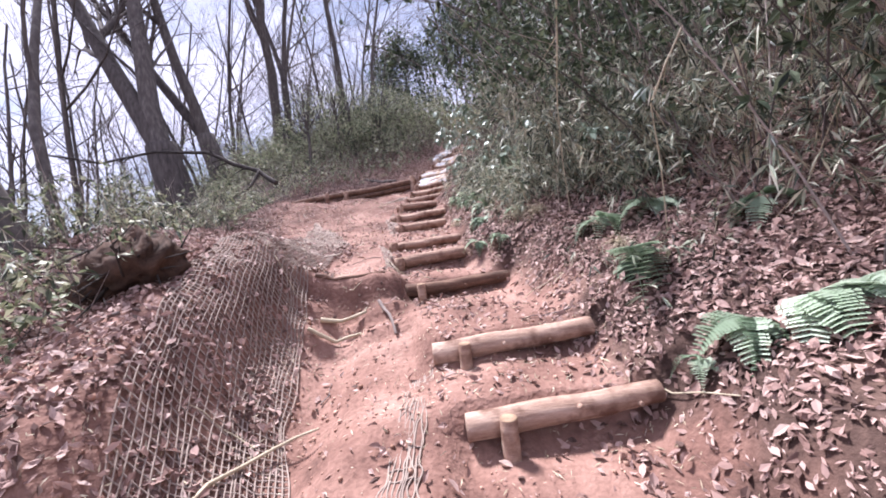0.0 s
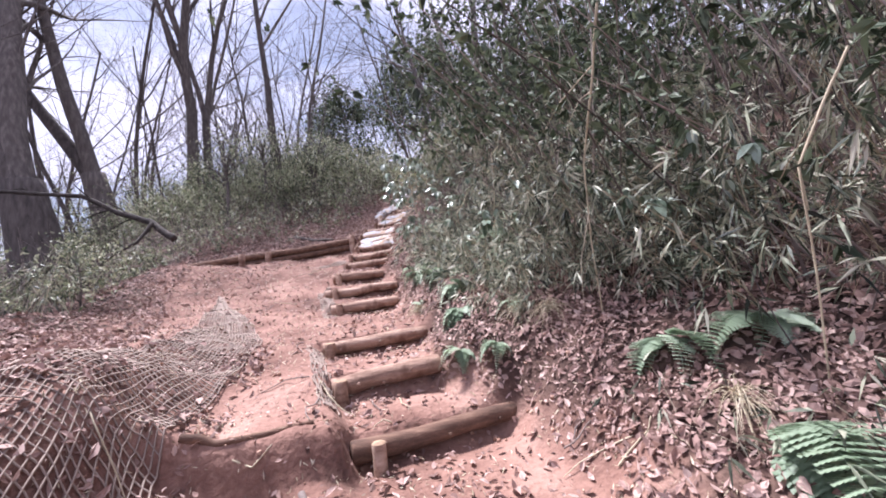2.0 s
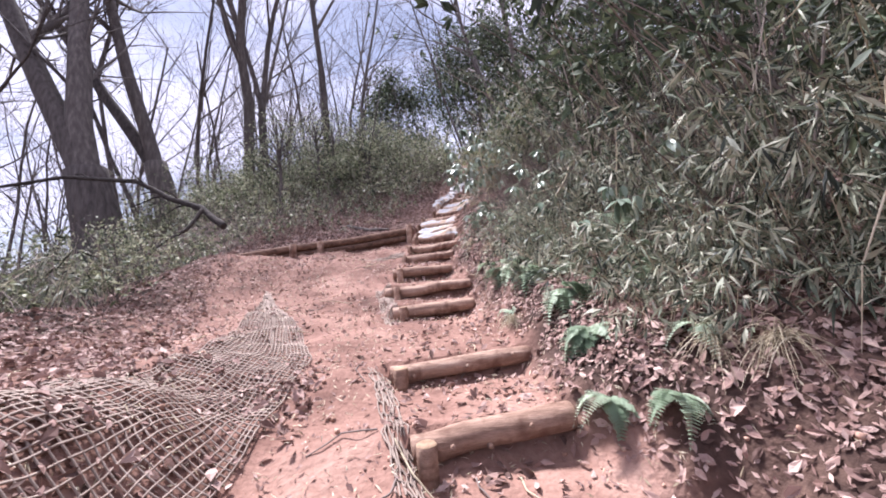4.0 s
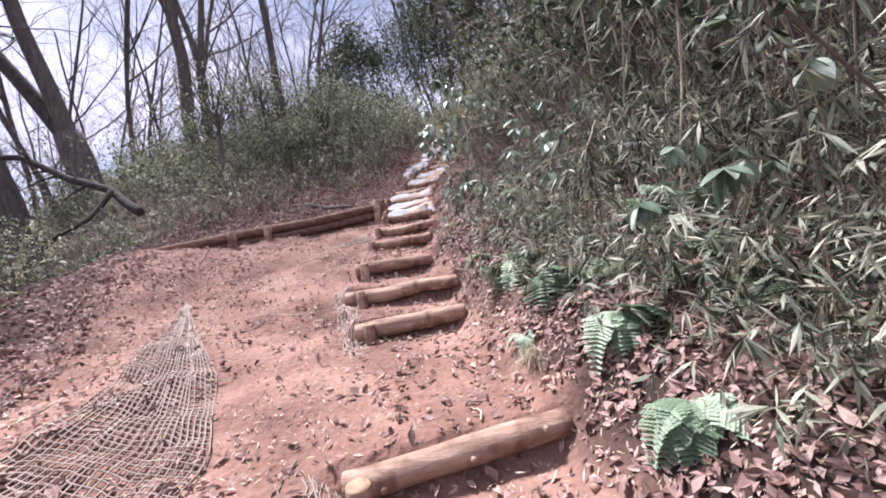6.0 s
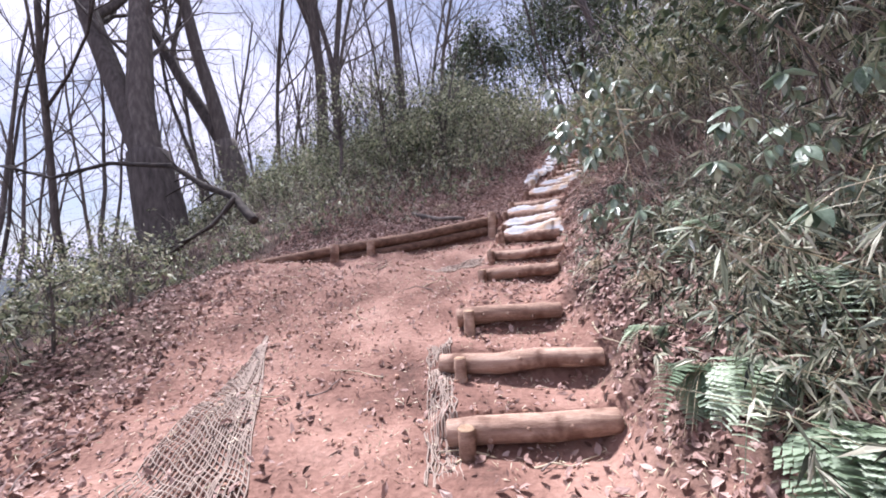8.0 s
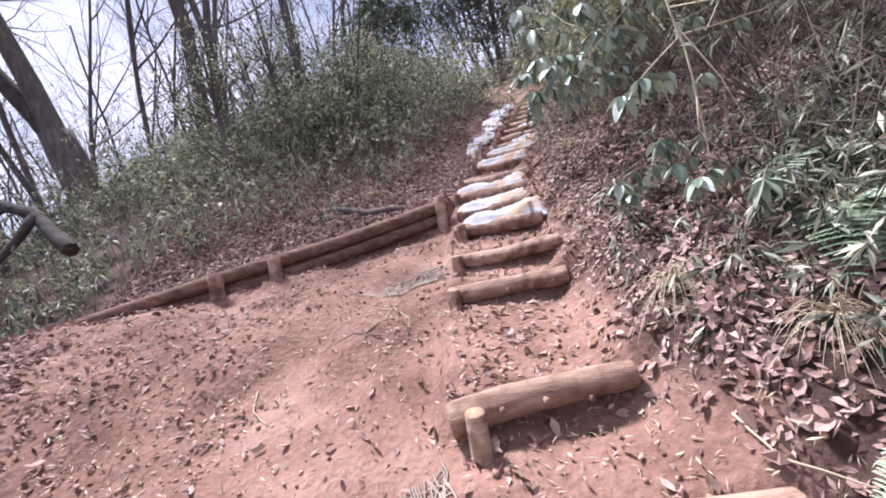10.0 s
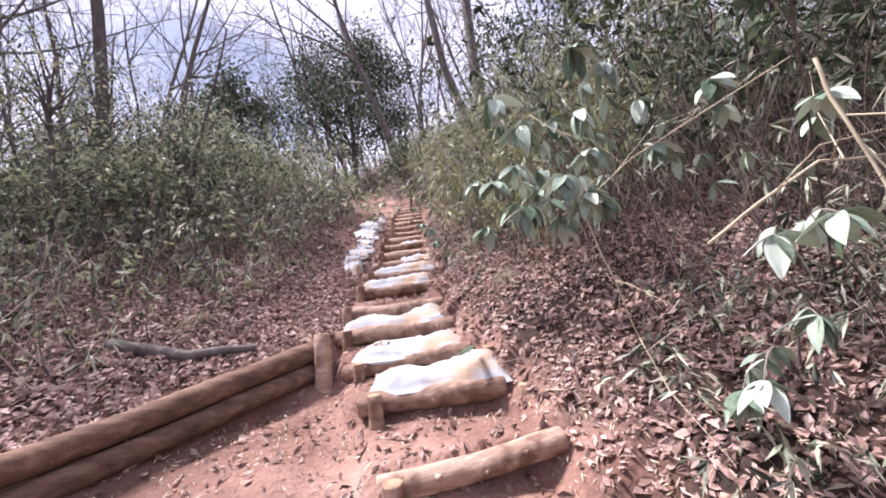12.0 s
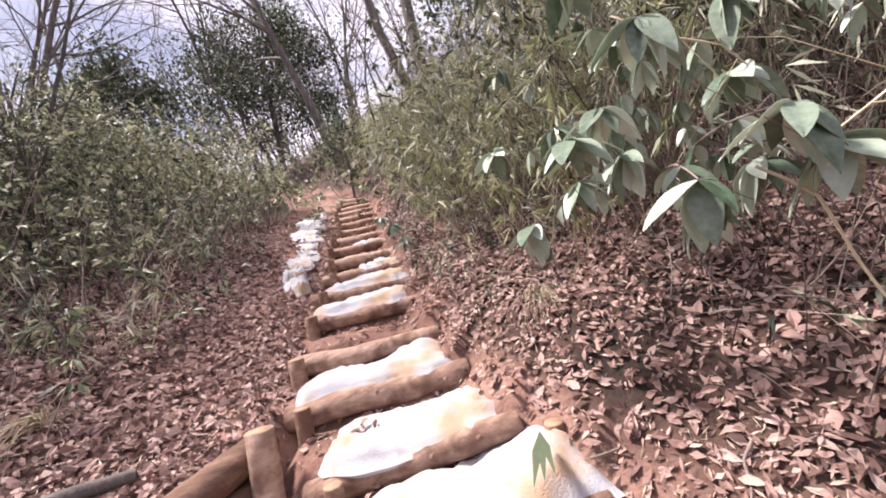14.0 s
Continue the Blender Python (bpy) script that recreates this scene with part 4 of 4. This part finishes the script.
# fresher growth over the upper steps and the slope beyond
x, y = scatter(1500, (0.8, 6.5, 11.8, 24), lambda x, y: ramp(right_of(x, y), 0.5, 1.0) * (1 - 0.6 * ramp(right_of(x, y), 2.5, 4.0)))
culm_field(x, y, RNG.uniform(1.0, 2.3, len(x)) * np.interp(right_of(x, y), [0.5, 1.5], [0.6, 1.0]), np.array([-0.45, -0.3, 0.0]), 8, 5, 0.13, 0.12, ("bamboo_grass_stems", "bamboo_grass_leaves"), ("yellowish bamboo grass culms above the upper steps", "yellow-green bamboo grass leaves above the upper steps"), FRESH, STRAW)
# evergreen shrubs higher up the bank; deep shade there is partly put into their dark colour
x, y = scatter(1800, (1.2, 8.0, 0.0, 20), lambda x, y: ramp(right_of(x, y), np.interp(y, [6, 10], [0.95, 1.3]), np.interp(y, [6, 10], [1.5, 2.2])) * np.interp(y, [10, 12.5, 20], [1.0, 0.3, 0.2]))
h = RNG.uniform(2.0, 4.2, len(x))
culm_field(x, y, h, np.array([-0.45, -0.15, 0.0]), 13, 5, 0.10, 0.40, ("shrub_stems", "shrub_leaves"), ("slender dark shrub stems above the bank", "small evergreen shrub leaves above the bank, coloured dark for deep shade"), DARKLEAF, TWIG, 0.2, 0.3, 0.008, 0.3)
# low growth at the foot of the bank
x, y = scatter(1700, (0.3, 3.5, 2.0, 17), lambda x, y: ramp(right_of(x, y), 0.15, 0.5) * (rough(x, y, 0.7, 93) > np.interp(y, [4, 6, 9, 12, 13], [0.2, -0.1, 0.0, 0.3, -0.5])))
culm_field(x, y, RNG.uniform(0.12, 0.5, len(x)), np.array([-0.4, -0.2, 0.0]), 4, 4, 0.10, 0.16, ("low_stems", "low_leaves"), ("short dry stems at the foot of the bank", "short straw and green blades at the foot of the bank"), SASA, STRAW, 0.5, 0.2, 0.0025, 0.6)
# matted dry growth hanging over the lower bank
x, y = scatter(2400, (0.4, 3.2, 4.6, 10.2), lambda x, y: ramp(right_of(x, y), np.interp(y, [4.6, 6, 8, 9.5, 10.2], [0.8, 0.45, 0.3, 0.5, 0.9]), np.interp(y, [4.6, 6, 8, 9.5, 10.2], [1.5, 0.8, 0.6, 0.9, 1.4])) * (0.25 + 0.75 * (rough(x, y, 0.6, 111) > -0.2)))
culm_field(x, y, RNG.uniform(0.15, 0.62, len(x)) * np.interp(y, [5, 6.5, 8, 9], [1.0, 1.15, 1.0, 0.6]), np.array([-0.6, -0.4, 0.0]), 5, 5, 0.10, 0.13, ("bank_grass_stems", "bank_grass_leaves"), ("dry tangled grass stems hanging over the bank", "dull green and straw blades matted over the bank"), SASA, STRAW, 0.6, 0.2, 0.003, 0.5)
# bare brown tangle over the litter beside the upper steps
x, y = scatter(2600, (0.9, 4.5, 8.6, 15.5), lambda x, y: ramp(right_of(x, y), 0.45, 1.5))
n = len(x)
v, q, _ = stems(np.stack([x, y, ground(x, y)], -1), unit(np.stack([RNG.normal(-0.3, 0.7, n), RNG.normal(-0.2, 0.7, n), np.ones(n) * 0.8], -1)), RNG.uniform(0.3, 1.0, n), RNG.normal(0, 0.25, (n, 3)), np.full(n, 0.004), 6, 3)
tagged(link("bare_twigs", v, q, TWIG), "brown bare twigs tangled over the leaf litter", "twigs", kind="stuff")
# brush beyond the retaining logs and down the left
def left_keep(x, y):
    d = left_of(x, y)
    front = ramp(d, np.interp(y, [0, 4, 6, 9, 10.7], [2.4, 2.0, 2.6, 3.2, 3.6]), np.interp(y, [0, 4, 6, 9, 10.7], [3.4, 2.7, 3.3, 3.9, 4.4]))
    behind = (y > wall_y(np.minimum(x, -0.4)) + 0.9) * ramp(d, 0.9, 1.7)
    return np.where(y > wall_y(x), behind, front) * (0.4 + 0.7 * (rough(x, y, 1.1, 95) > -0.4))


x, y = scatter(5600, (-12, 1.5, -1.5, 26), left_keep)
h = RNG.uniform(0.5, 1.15, len(x)) * np.interp(y, [3, 8, 11, 14, 18], [0.6, 0.8, 0.9, 1.15, 2.0]) * np.exp(0.6 * rough(x, y, 1.3, 97)) * np.where(y < 16, np.interp(x, [-6, -3.2], [0.6, 1.0]), 1.0) * np.interp(left_of(x, y), [1, 2, 4], [0.55, 0.9, 1.15])
culm_field(x, y, h, np.array([-0.1, -0.15, 0.0]), 6, 5, 0.085, 0.34, ("brush_stems", "brush_leaves"), ("tangled grey-brown brush stems beside the path", "small dull green brush leaves beside the path"), BRUSH, TWIG, 0.1, 0.3, 0.004, 0.5)
x, y = scatter(1500, (-9, 1.5, 3, 22), left_keep)
culm_field(x, y, RNG.uniform(0.4, 1.2, len(x)), np.array([0.1, -0.2, 0.0]), 5, 5, 0.14, 0.11, ("bamboo_grass_stems", "bamboo_grass_leaves"), ("thin culms among the brush", "narrow olive bamboo grass leaves among the brush"), SASA, STRAW, 0.5, 0.3)
# taller thicket up the slope
x, y = scatter(1400, (-9, 1.2, 15.4, 22), lambda x, y: ramp(left_of(x, y), np.interp(y, [14, 17, 19], [2.2, 1.3, 0.4]), np.interp(y, [14, 17, 19], [3.6, 2.2, 1.0])) * (0.3 + 0.8 * (rough(x, y, 1.3, 101) > -0.3)))
h = RNG.uniform(1.1, 2.6, len(x)) * (1 + 0.4 * rough(x, y, 1.5, 102)) * np.interp(x, [-9, -5, -2.5], [0.45, 0.7, 1.0])
culm_field(x, y, h, np.array([0.0, -0.12, 0.0]), 11, 5, 0.10, 0.36, ("thicket_stems", "thicket_leaves"), ("slender shrub stems in a thicket", "small dull green leaves of a tall thicket"), BRUSH, TWIG, 0.15, 0.25, 0.007, 0.35)
# bare twiggy undergrowth
x, y = scatter(5200, (-11, 4.5, 1.5, 22), lambda x, y: np.where(x < 0, left_keep(x, y), ramp(right_of(x, y), 0.5, 1.4)))
n = len(x)
v, q, _ = stems(np.stack([x, y, ground(x, y)], -1), unit(np.stack([RNG.normal(-0.15, 0.5, n), RNG.normal(-0.1, 0.5, n), np.ones(n)], -1)), RNG.uniform(0.4, 1.5, n), RNG.normal(0, 0.2, (n, 3)), np.full(n, 0.005), 5, 3)
tagged(link("bare_twigs", v, q, TWIG), "bare dry twigs standing in the undergrowth", "twigs", kind="stuff")
# woods floor further off
x, y = scatter(3800, (-30, 16, 17, 48), lambda x, y: 0.25 + 0.6 * (rough(x, y, 2.5, 96) > -0.2) * np.where(np.abs(x - np.interp(y, [14, 17, 19.5, 22, 30, 60], [0.9, 2.1, 2.9, 1.9, -1.0, -4.0])) < 0.9, 0, 1))
culm_field(x, y, RNG.uniform(0.8, 2.0, len(x)), np.array([0, 0, 0.0]), 6, 3, 0.20, 0.32, ("far_brush_stems", "far_brush_leaves"), ("brush stems among the far trees", "dull green brush among the far trees"), BRUSH, TWIG, 0.1, 0.3, 0.008, 0.4)


# ---- trees ----
def grow(g, start, way, length, r0, level, rs, wobble=0.12, up=0.1):
    n = (6, 6, 4, 3)[level]
    pts, p, d = [start], start, way
    for k in range(n):
        d = unit(d + rs.normal(size=3) * wobble + np.array([0, 0, up * 0.25]))
        p = p + d * length / n
        pts.append(p)
    taper = np.linspace(1, 0.45 if level == 0 else 0.2, n + 1)
    g[level].add(*tube(pts, r0 * taper, (10, 6, 4, 3)[level], 0.06 if level == 0 else 0, int(rs.integers(99)), False))
    if level < 3:
        kids = (5, 5, 3)[level]
        for _ in range(kids):
            s = rs.uniform(0.35 if level == 0 else 0.2, 1.0)
            i = min(int(s * n), n - 1)
            q = pts[i] + (pts[i + 1] - pts[i]) * (s * n - i)
            axis = unit(pts[i + 1] - pts[i])
            out = unit(np.cross(axis, rs.normal(size=3)))
            ang = rs.uniform(0.35, 0.85)
            grow(g, q, unit(axis * math.cos(ang) + out * math.sin(ang)), length * rs.uniform(0.4, 0.62), r0 * np.interp(s, [0, 1], [0.5, 0.32]), level + 1, rs, wobble * 1.25, up)


def bare_tree(forks, seed, label="bare grey-barked tree leaning over the slope", bole=None):
    """forks: (lean x, lean y, length, radius) of each stem from one base, or from the top of the bole (lean x, lean y, height, radius)."""
    rs = np.random.default_rng(seed)
    thing = tagged(new("tree"), label, "tree", "bare winter trees")
    g = [Geo() for _ in range(4)]
    start = None
    if bole:
        lx, ly, h, r = bole
        pts = [np.array([lx * u * h, ly * u * h, u * h - 0.4 * (1 - u)]) for u in np.linspace(0, 1.06, 9)]
        g[0].add(*tube(pts, r * np.linspace(1.25, 0.95, 9), 12, 0.08, seed))
        start = pts[-2]
    for lx, ly, ln, r in forks:
        grow(g, np.array([lx * 0.25, ly * 0.25, -0.4]) if start is None else start, unit(np.array([lx, ly, 1.0])), ln, r, 0, rs, 0.07)
    for level, name in ((0, "trunk"), (1, "limb")):
        first = 0
        for v, q in zip(g[level].v, g[level].q):
            link(name, v, q - first, BARK, thing)
            first += len(v)
    crown = Geo()
    for level in (2, 3):
        crown.add(np.concatenate(g[level].v), np.concatenate(g[level].q))
    tagged(crown.link("crown", BARK, thing), "fine bare twigs", kind="stuff")
    return thing


def plant(tree, x, y):
    tree.location = (x, y, float(ground(x, y, False)) - 0.05)
    return tree


plant(bare_tree([(-0.50, 0.0, 10, 0.36), (-0.10, 0.05, 11, 0.34), (-0.2, 0.15, 8, 0.15)], 1, "large forked bare tree with dark leaning trunks", (-0.22, 0.0, 2.5, 0.52)), -8.85, 14.5)
plant(bare_tree([(-0.60, 0.05, 10, 0.23), (-0.12, 0.0, 11, 0.25)], 2, "forked bare tree with two leaning trunks", (-0.25, 0.0, 2.3, 0.36)), -8.95, 17.5)
plant(bare_tree([(0.02, 0.0, 14, 0.26), (0.10, 0.1, 10, 0.10)], 3), -8.4, 22.0)
plant(bare_tree([(-0.18, 0.0, 9, 0.13), (0.16, 0.05, 10, 0.14)], 7, "slender bare tree forked above the brush", (0.0, 0.0, 4.2, 0.17)), -7.55, 22.0)
plant(bare_tree([(-0.02, 0.0, 15, 0.15)], 4, "slender pale-barked bare tree"), -3.85, 20.0)
plant(bare_tree([(-0.38, 0.1, 9, 0.24)], 5, "dark leaning trunk at the edge of the slope"), -4.25, 5.0)
plant(bare_tree([(-0.42, 0.1, 9, 0.10)], 6), -5.0, 6.2)
kinds = [bare_tree([(-0.12, 0.0, 13, 0.09)], 11), bare_tree([(-0.25, 0.05, 12, 0.09), (0.0, 0.1, 11, 0.06)], 12), bare_tree([(-0.05, 0.1, 14, 0.11)], 13), bare_tree([(-0.3, 0.0, 11, 0.075)], 14)]
spots = []
rs = np.random.default_rng(77)
while len(spots) < 150:
    x, y = rs.uniform(-34, 22), rs.uniform(14, 62)
    if abs(x - np.interp(y, [14, 17, 19.5, 22, 30, 60], [0.9, 2.1, 2.9, 1.9, -1.0, -4.0])) < 1.5 or (y < 22 and x > -6.5) or any((x - a) ** 2 + (y - b) ** 2 < 3.0 for a, b in spots):
        continue
    if x > 6 and y < 26:
        continue
    spots.append((x, y))
for n, (x, y) in enumerate(spots):
    if n < len(kinds):
        plant(kinds[n], x, y)
    else:
        z = float(ground(x, y, False)) - 0.05
        copy_thing(kinds[n % 4], pose(x, y, z, 0, 0, rs.uniform(-50, 50))).scale = (1, 1, 1)


def evergreen(x, y, h, wide, n, seed, name="evergreen_tree", label="dense dark evergreen tree among the bare trunks", leaf=0.16):
    rs = np.random.default_rng(seed)
    thing = tagged(new(name), label, "tree" if h > 3 else "shrub")
    thing.location = (x, y, float(ground(x, y, False)))
    Geo().add(*tube([(0, 0, -0.3), (0.05, 0, h * 0.4), (-0.05, 0.05, h * 0.9)], [h * 0.02, h * 0.015, h * 0.004], 8, 0.05, seed, False)).link("trunk", BARK, thing)
    g = Geo()
    lim = Geo()
    for k in range(26):
        a, s = rs.uniform(0, 6.3), rs.uniform(0.2, 0.97)
        rr = wide * (math.sin(math.pi * (0.15 + 0.8 * s)) ** 0.8) * rs.uniform(0.5, 1.1)
        c = np.array([rr * math.cos(a), rr * math.sin(a), h * s + rs.uniform(0, 0.15) * h])
        lim.add(*tube([(0, 0, h * s * 0.85), c * 0.5 + np.array([0, 0, h * s * 0.45]), c], [h * 0.006, h * 0.004, h * 0.002], 4, 0, 1, False))
        m = n // 26
        b = c + rs.normal(size=(m, 3)) * wide * np.array([0.24, 0.24, 0.16])
        w = unit(rs.normal(size=(m, 3)) + np.array([0, 0, -0.2]))
        ln = leaf * rs.uniform(0.6, 1.3, m)
        g.add(*leaves(b, w, unit(rs.normal(size=(m, 3)) + np.array([0, 0, 1.0])), ln, ln * 0.42, rs.uniform(0, 0.3, m)))
    lim.link("branchwork", BARK, thing)
    g.link("crown", DARKLEAF, thing, smooth=False)
    return thing


evergreen(4.5, 31.0, 9.0, 3.5, 24000, 5, leaf=0.2)
evergreen(-1.4, 29.0, 5.6, 2.0, 7000, 6, leaf=0.22)


def brush_shrub(x, y, h, wide, seed, leaf=0.085):
    ob = evergreen(x, y, h, wide, 1100, seed, "shrub", "twiggy dull green shrub on the slope", leaf)
    for part in ob.children:
        if part.name.startswith("crown"):
            part.data.materials[0] = BRUSH
    return tagged(ob, category="shrub", group="shrubs on the slope")


rs = np.random.default_rng(9)
for n in range(16):
    x, y = rs.uniform(-6.5, -1.6), rs.uniform(16.2, 20.5)
    if y > 18.5:
        x += 0.8
    brush_shrub(x, y, rs.uniform(1.3, 2.6), rs.uniform(0.5, 0.9), 400 + n)
for n, (x, y) in enumerate([(-3.4, 15.8), (-4.4, 15.2), (-2.2, 17.4), (-3.2, 17.2)]):
    brush_shrub(x, y, 2.9 + 0.3 * math.sin(n * 2.0), 0.85, 460 + n, 0.075)
for n in range(5):
    brush_shrub(rs.uniform(-6.0, -3.6), rs.uniform(4.5, 11.0), rs.uniform(0.7, 1.1), rs.uniform(0.35, 0.6), 430 + n, 0.045)
for n in range(14):     # bare saplings in the brush
    x, y = rs.uniform(-7.5, -0.8), rs.uniform(14.5, 21)
    s = rs.uniform(0.22, 0.4)
    tree = copy_thing(kinds[n % 4], pose(x, y, float(ground(x, y, False)), 0, 0, rs.uniform(-60, 60)))
    tree.scale = (s, s, s)
    tagged(tree, "slender bare sapling standing in the brush", group="bare saplings")
evergreen(3.4, 20.1, 2.1, 0.65, 1300, 7, "evergreen_shrub", "small glossy evergreen shrub beside the path", 0.1)
evergreen(3.2, 9.6, 4.2, 1.9, 4200, 8, leaf=0.12)
evergreen(5.6, 15.0, 4.5, 1.9, 4200, 9, leaf=0.12)
plant(bare_tree([(-0.06, 0.0, 12, 0.19), (-0.34, 0.0, 10, 0.13)], 21, "stout forked bare trunk above the bamboo grass"), 5.05, 17.7)
plant(bare_tree([(-0.1, 0.1, 12, 0.14), (-0.35, 0.0, 11, 0.10)], 22), 4.6, 23.0)


# ---- broad-leaved shrub overhanging the bank ----
def broad_leaf_mesh(seed):
    n, m = 9, 5
    u, v = np.meshgrid(np.linspace(0, 1, n), np.linspace(-1, 1, m))
    w = 0.24 * np.sin(np.pi * np.clip(u, 0.0, 1) ** 0.85) ** 0.8 * (1 - 0.25 * u)
    p = np.stack([u, v * w, 0.05 * np.abs(v) * w * 4 - 0.22 * u * u + 0.02 * rough(u, v, 0.3, seed)], -1)
    i, j = np.meshgrid(np.arange(n - 1), np.arange(m - 1))
    a = j * n + i
    q = np.stack([a, a + 1, a + n + 1, a + n], -1).reshape(-1, 4)
    low = p.reshape(-1, 3) - np.array([0, 0, 0.006])
    return np.concatenate([p.reshape(-1, 3), low]), np.concatenate([q, q[:, ::-1] + n * m])


LEAF_DATA = []
for k in range(3):
    ob = link("leaf", *broad_leaf_mesh(k), BROAD)
    LEAF_DATA.append(ob.data)
    bpy.data.objects.remove(ob)


def whorl(parent, c, count, size, seed, tilt=-22):
    rs = np.random.default_rng(seed)
    for n in range(count):
        ob = new("leaf", LEAF_DATA[n % 3])
        ob.parent = parent
        s = size * rs.uniform(0.7, 1.15)
        ob.matrix_basis = pose(*c) @ pose(0, 0, 0, 0, 0, n * 137.5 + rs.uniform(-15, 15)) @ pose(0, 0, 0, rs.uniform(-25, 25), -tilt + rs.uniform(-12, 50), 0) @ Matrix.Diagonal((s, s, s, 1))


def broad_shrub(root, tips, size, seed, label):
    thing = tagged(new("broadleaf_shrub"), label, "shrub")
    z = float(ground(*root))
    thing.location = (root[0], root[1], z)
    o = np.array(thing.location)
    for n, t in enumerate(tips):
        t = np.array(t) - o
        mid = t * 0.55 + np.array([0.05, 0.03, 0.22])
        s = np.linspace(0, 1, 12)[:, None]
        curve = (1 - s) ** 2 * np.array([0, 0, -0.05]) + 2 * s * (1 - s) * mid + s * s * t
        Geo().add(*tube(curve, np.linspace(0.008, 0.0025, 12), 6, 0.1, n, False)).link("branch", TWIG, thing)
        whorl(thing, t, 9, size, seed * 10 + n)
        for at_, many in ((9, 4), (6, 4)):
            whorl(thing, curve[at_], many, size * 0.75, seed * 10 + n + 5 + at_)
    return thing


broad_shrub((2.3, 11.9), [(0.42, 10.93, 3.68), (0.5, 11.0, 4.2), (0.62, 11.25, 4.05), (0.75, 11.5, 3.85), (0.9, 10.9, 4.3), (0.7, 10.7, 4.55), (0.95, 11.7, 4.2), (0.54, 10.74, 3.80), (0.66, 10.72, 3.70), (1.0, 10.95, 4.07), (1.12, 11.38, 4.49), (0.89, 11.36, 3.92), (1.29, 12.27, 4.9), (0.84, 10.62, 4.43), (0.46, 11.3, 3.95), (0.62, 11.7, 3.72), (0.8, 11.1, 3.65), (1.1, 11.0, 3.75), (0.7, 11.9, 4.15), (0.45, 11.15, 4.45), (1.15, 11.6, 4.15)], 0.185, 3, "green shrub with large glossy leaves overhanging the path, sky sheen in their colour")
broad_shrub((1.2, 10.2), [(0.62, 10.05, 2.8), (0.75, 10.2, 2.72), (0.85, 9.95, 3.0)], 0.15, 4, "low green shrub with broad glossy leaves on the bank")
broad_shrub((1.9, 10.4), [(1.0, 10.2, 4.1), (0.95, 10.5, 3.9), (1.25, 9.9, 3.9), (1.2, 10.7, 4.3), (0.66, 9.94, 3.3), (0.7, 9.78, 3.34)], 0.16, 5, "tall green shrub with broad glossy leaves above the bank")
broad_shrub((2.2, 6.6), [(1.35, 6.3, 2.3), (1.5, 6.8, 2.5), (1.2, 6.7, 2.2), (1.7, 6.2, 2.7)], 0.16, 6, "green shrub with broad leaves among bamboo grass")
broad_shrub((1.7, 8.6), [(1.12, 8.35, 3.18), (1.25, 8.75, 3.2), (1.05, 8.45, 2.9), (1.4, 8.4, 3.35)], 0.14, 7, "green shrub with narrow leaves above the steps")


broad_shrub((2.3, 8.6), [(1.35, 8.2, 2.9), (1.5, 8.6, 3.1), (1.25, 8.0, 2.6), (1.7, 8.3, 3.3)], 0.15, 8, "green shrub with broad leaves up the bank")
broad_shrub((2.8, 5.0), [(2.0, 4.8, 2.2), (2.1, 5.2, 2.35), (1.9, 4.4, 2.1), (2.4, 4.6, 2.6), (2.2, 4.0, 2.3)], 0.14, 9, "green shrub with broad leaves over the ferns")
broad_shrub((1.2, 9.6), [(0.75, 9.5, 2.75), (0.8, 9.75, 2.85), (0.9, 9.3, 2.7)], 0.12, 10, "low green shrub with narrow leaves on the bank")
broad_shrub((1.6, 14.6), [(1.35, 14.4, 4.3), (1.45, 14.9, 4.5), (1.3, 14.1, 4.05)], 0.14, 12, "green shrub with broad leaves beside the upper steps")


# ---- far hills ----
def far_hills():
    a = np.linspace(0, 2 * np.pi, 181)
    r = 1500.0
    h = -40 + 60 * (0.5 + 0.5 * rough(a * 9, 1, 1.0, 99)) + 25 * rough(a * 30, 2, 1.0, 98)
    low = np.stack([r * np.cos(a), r * np.sin(a), np.full_like(a, -260)], -1)
    top = np.stack([(r + 260) * np.cos(a), (r + 260) * np.sin(a), h], -1)
    i = np.arange(180)
    return tagged(link("distant_hills", np.concatenate([low, top]), np.stack([i, i + 1, i + 182, i + 181], -1), HILL), "low wooded hills in the far distance", "hills", kind="structure")


far_hills()
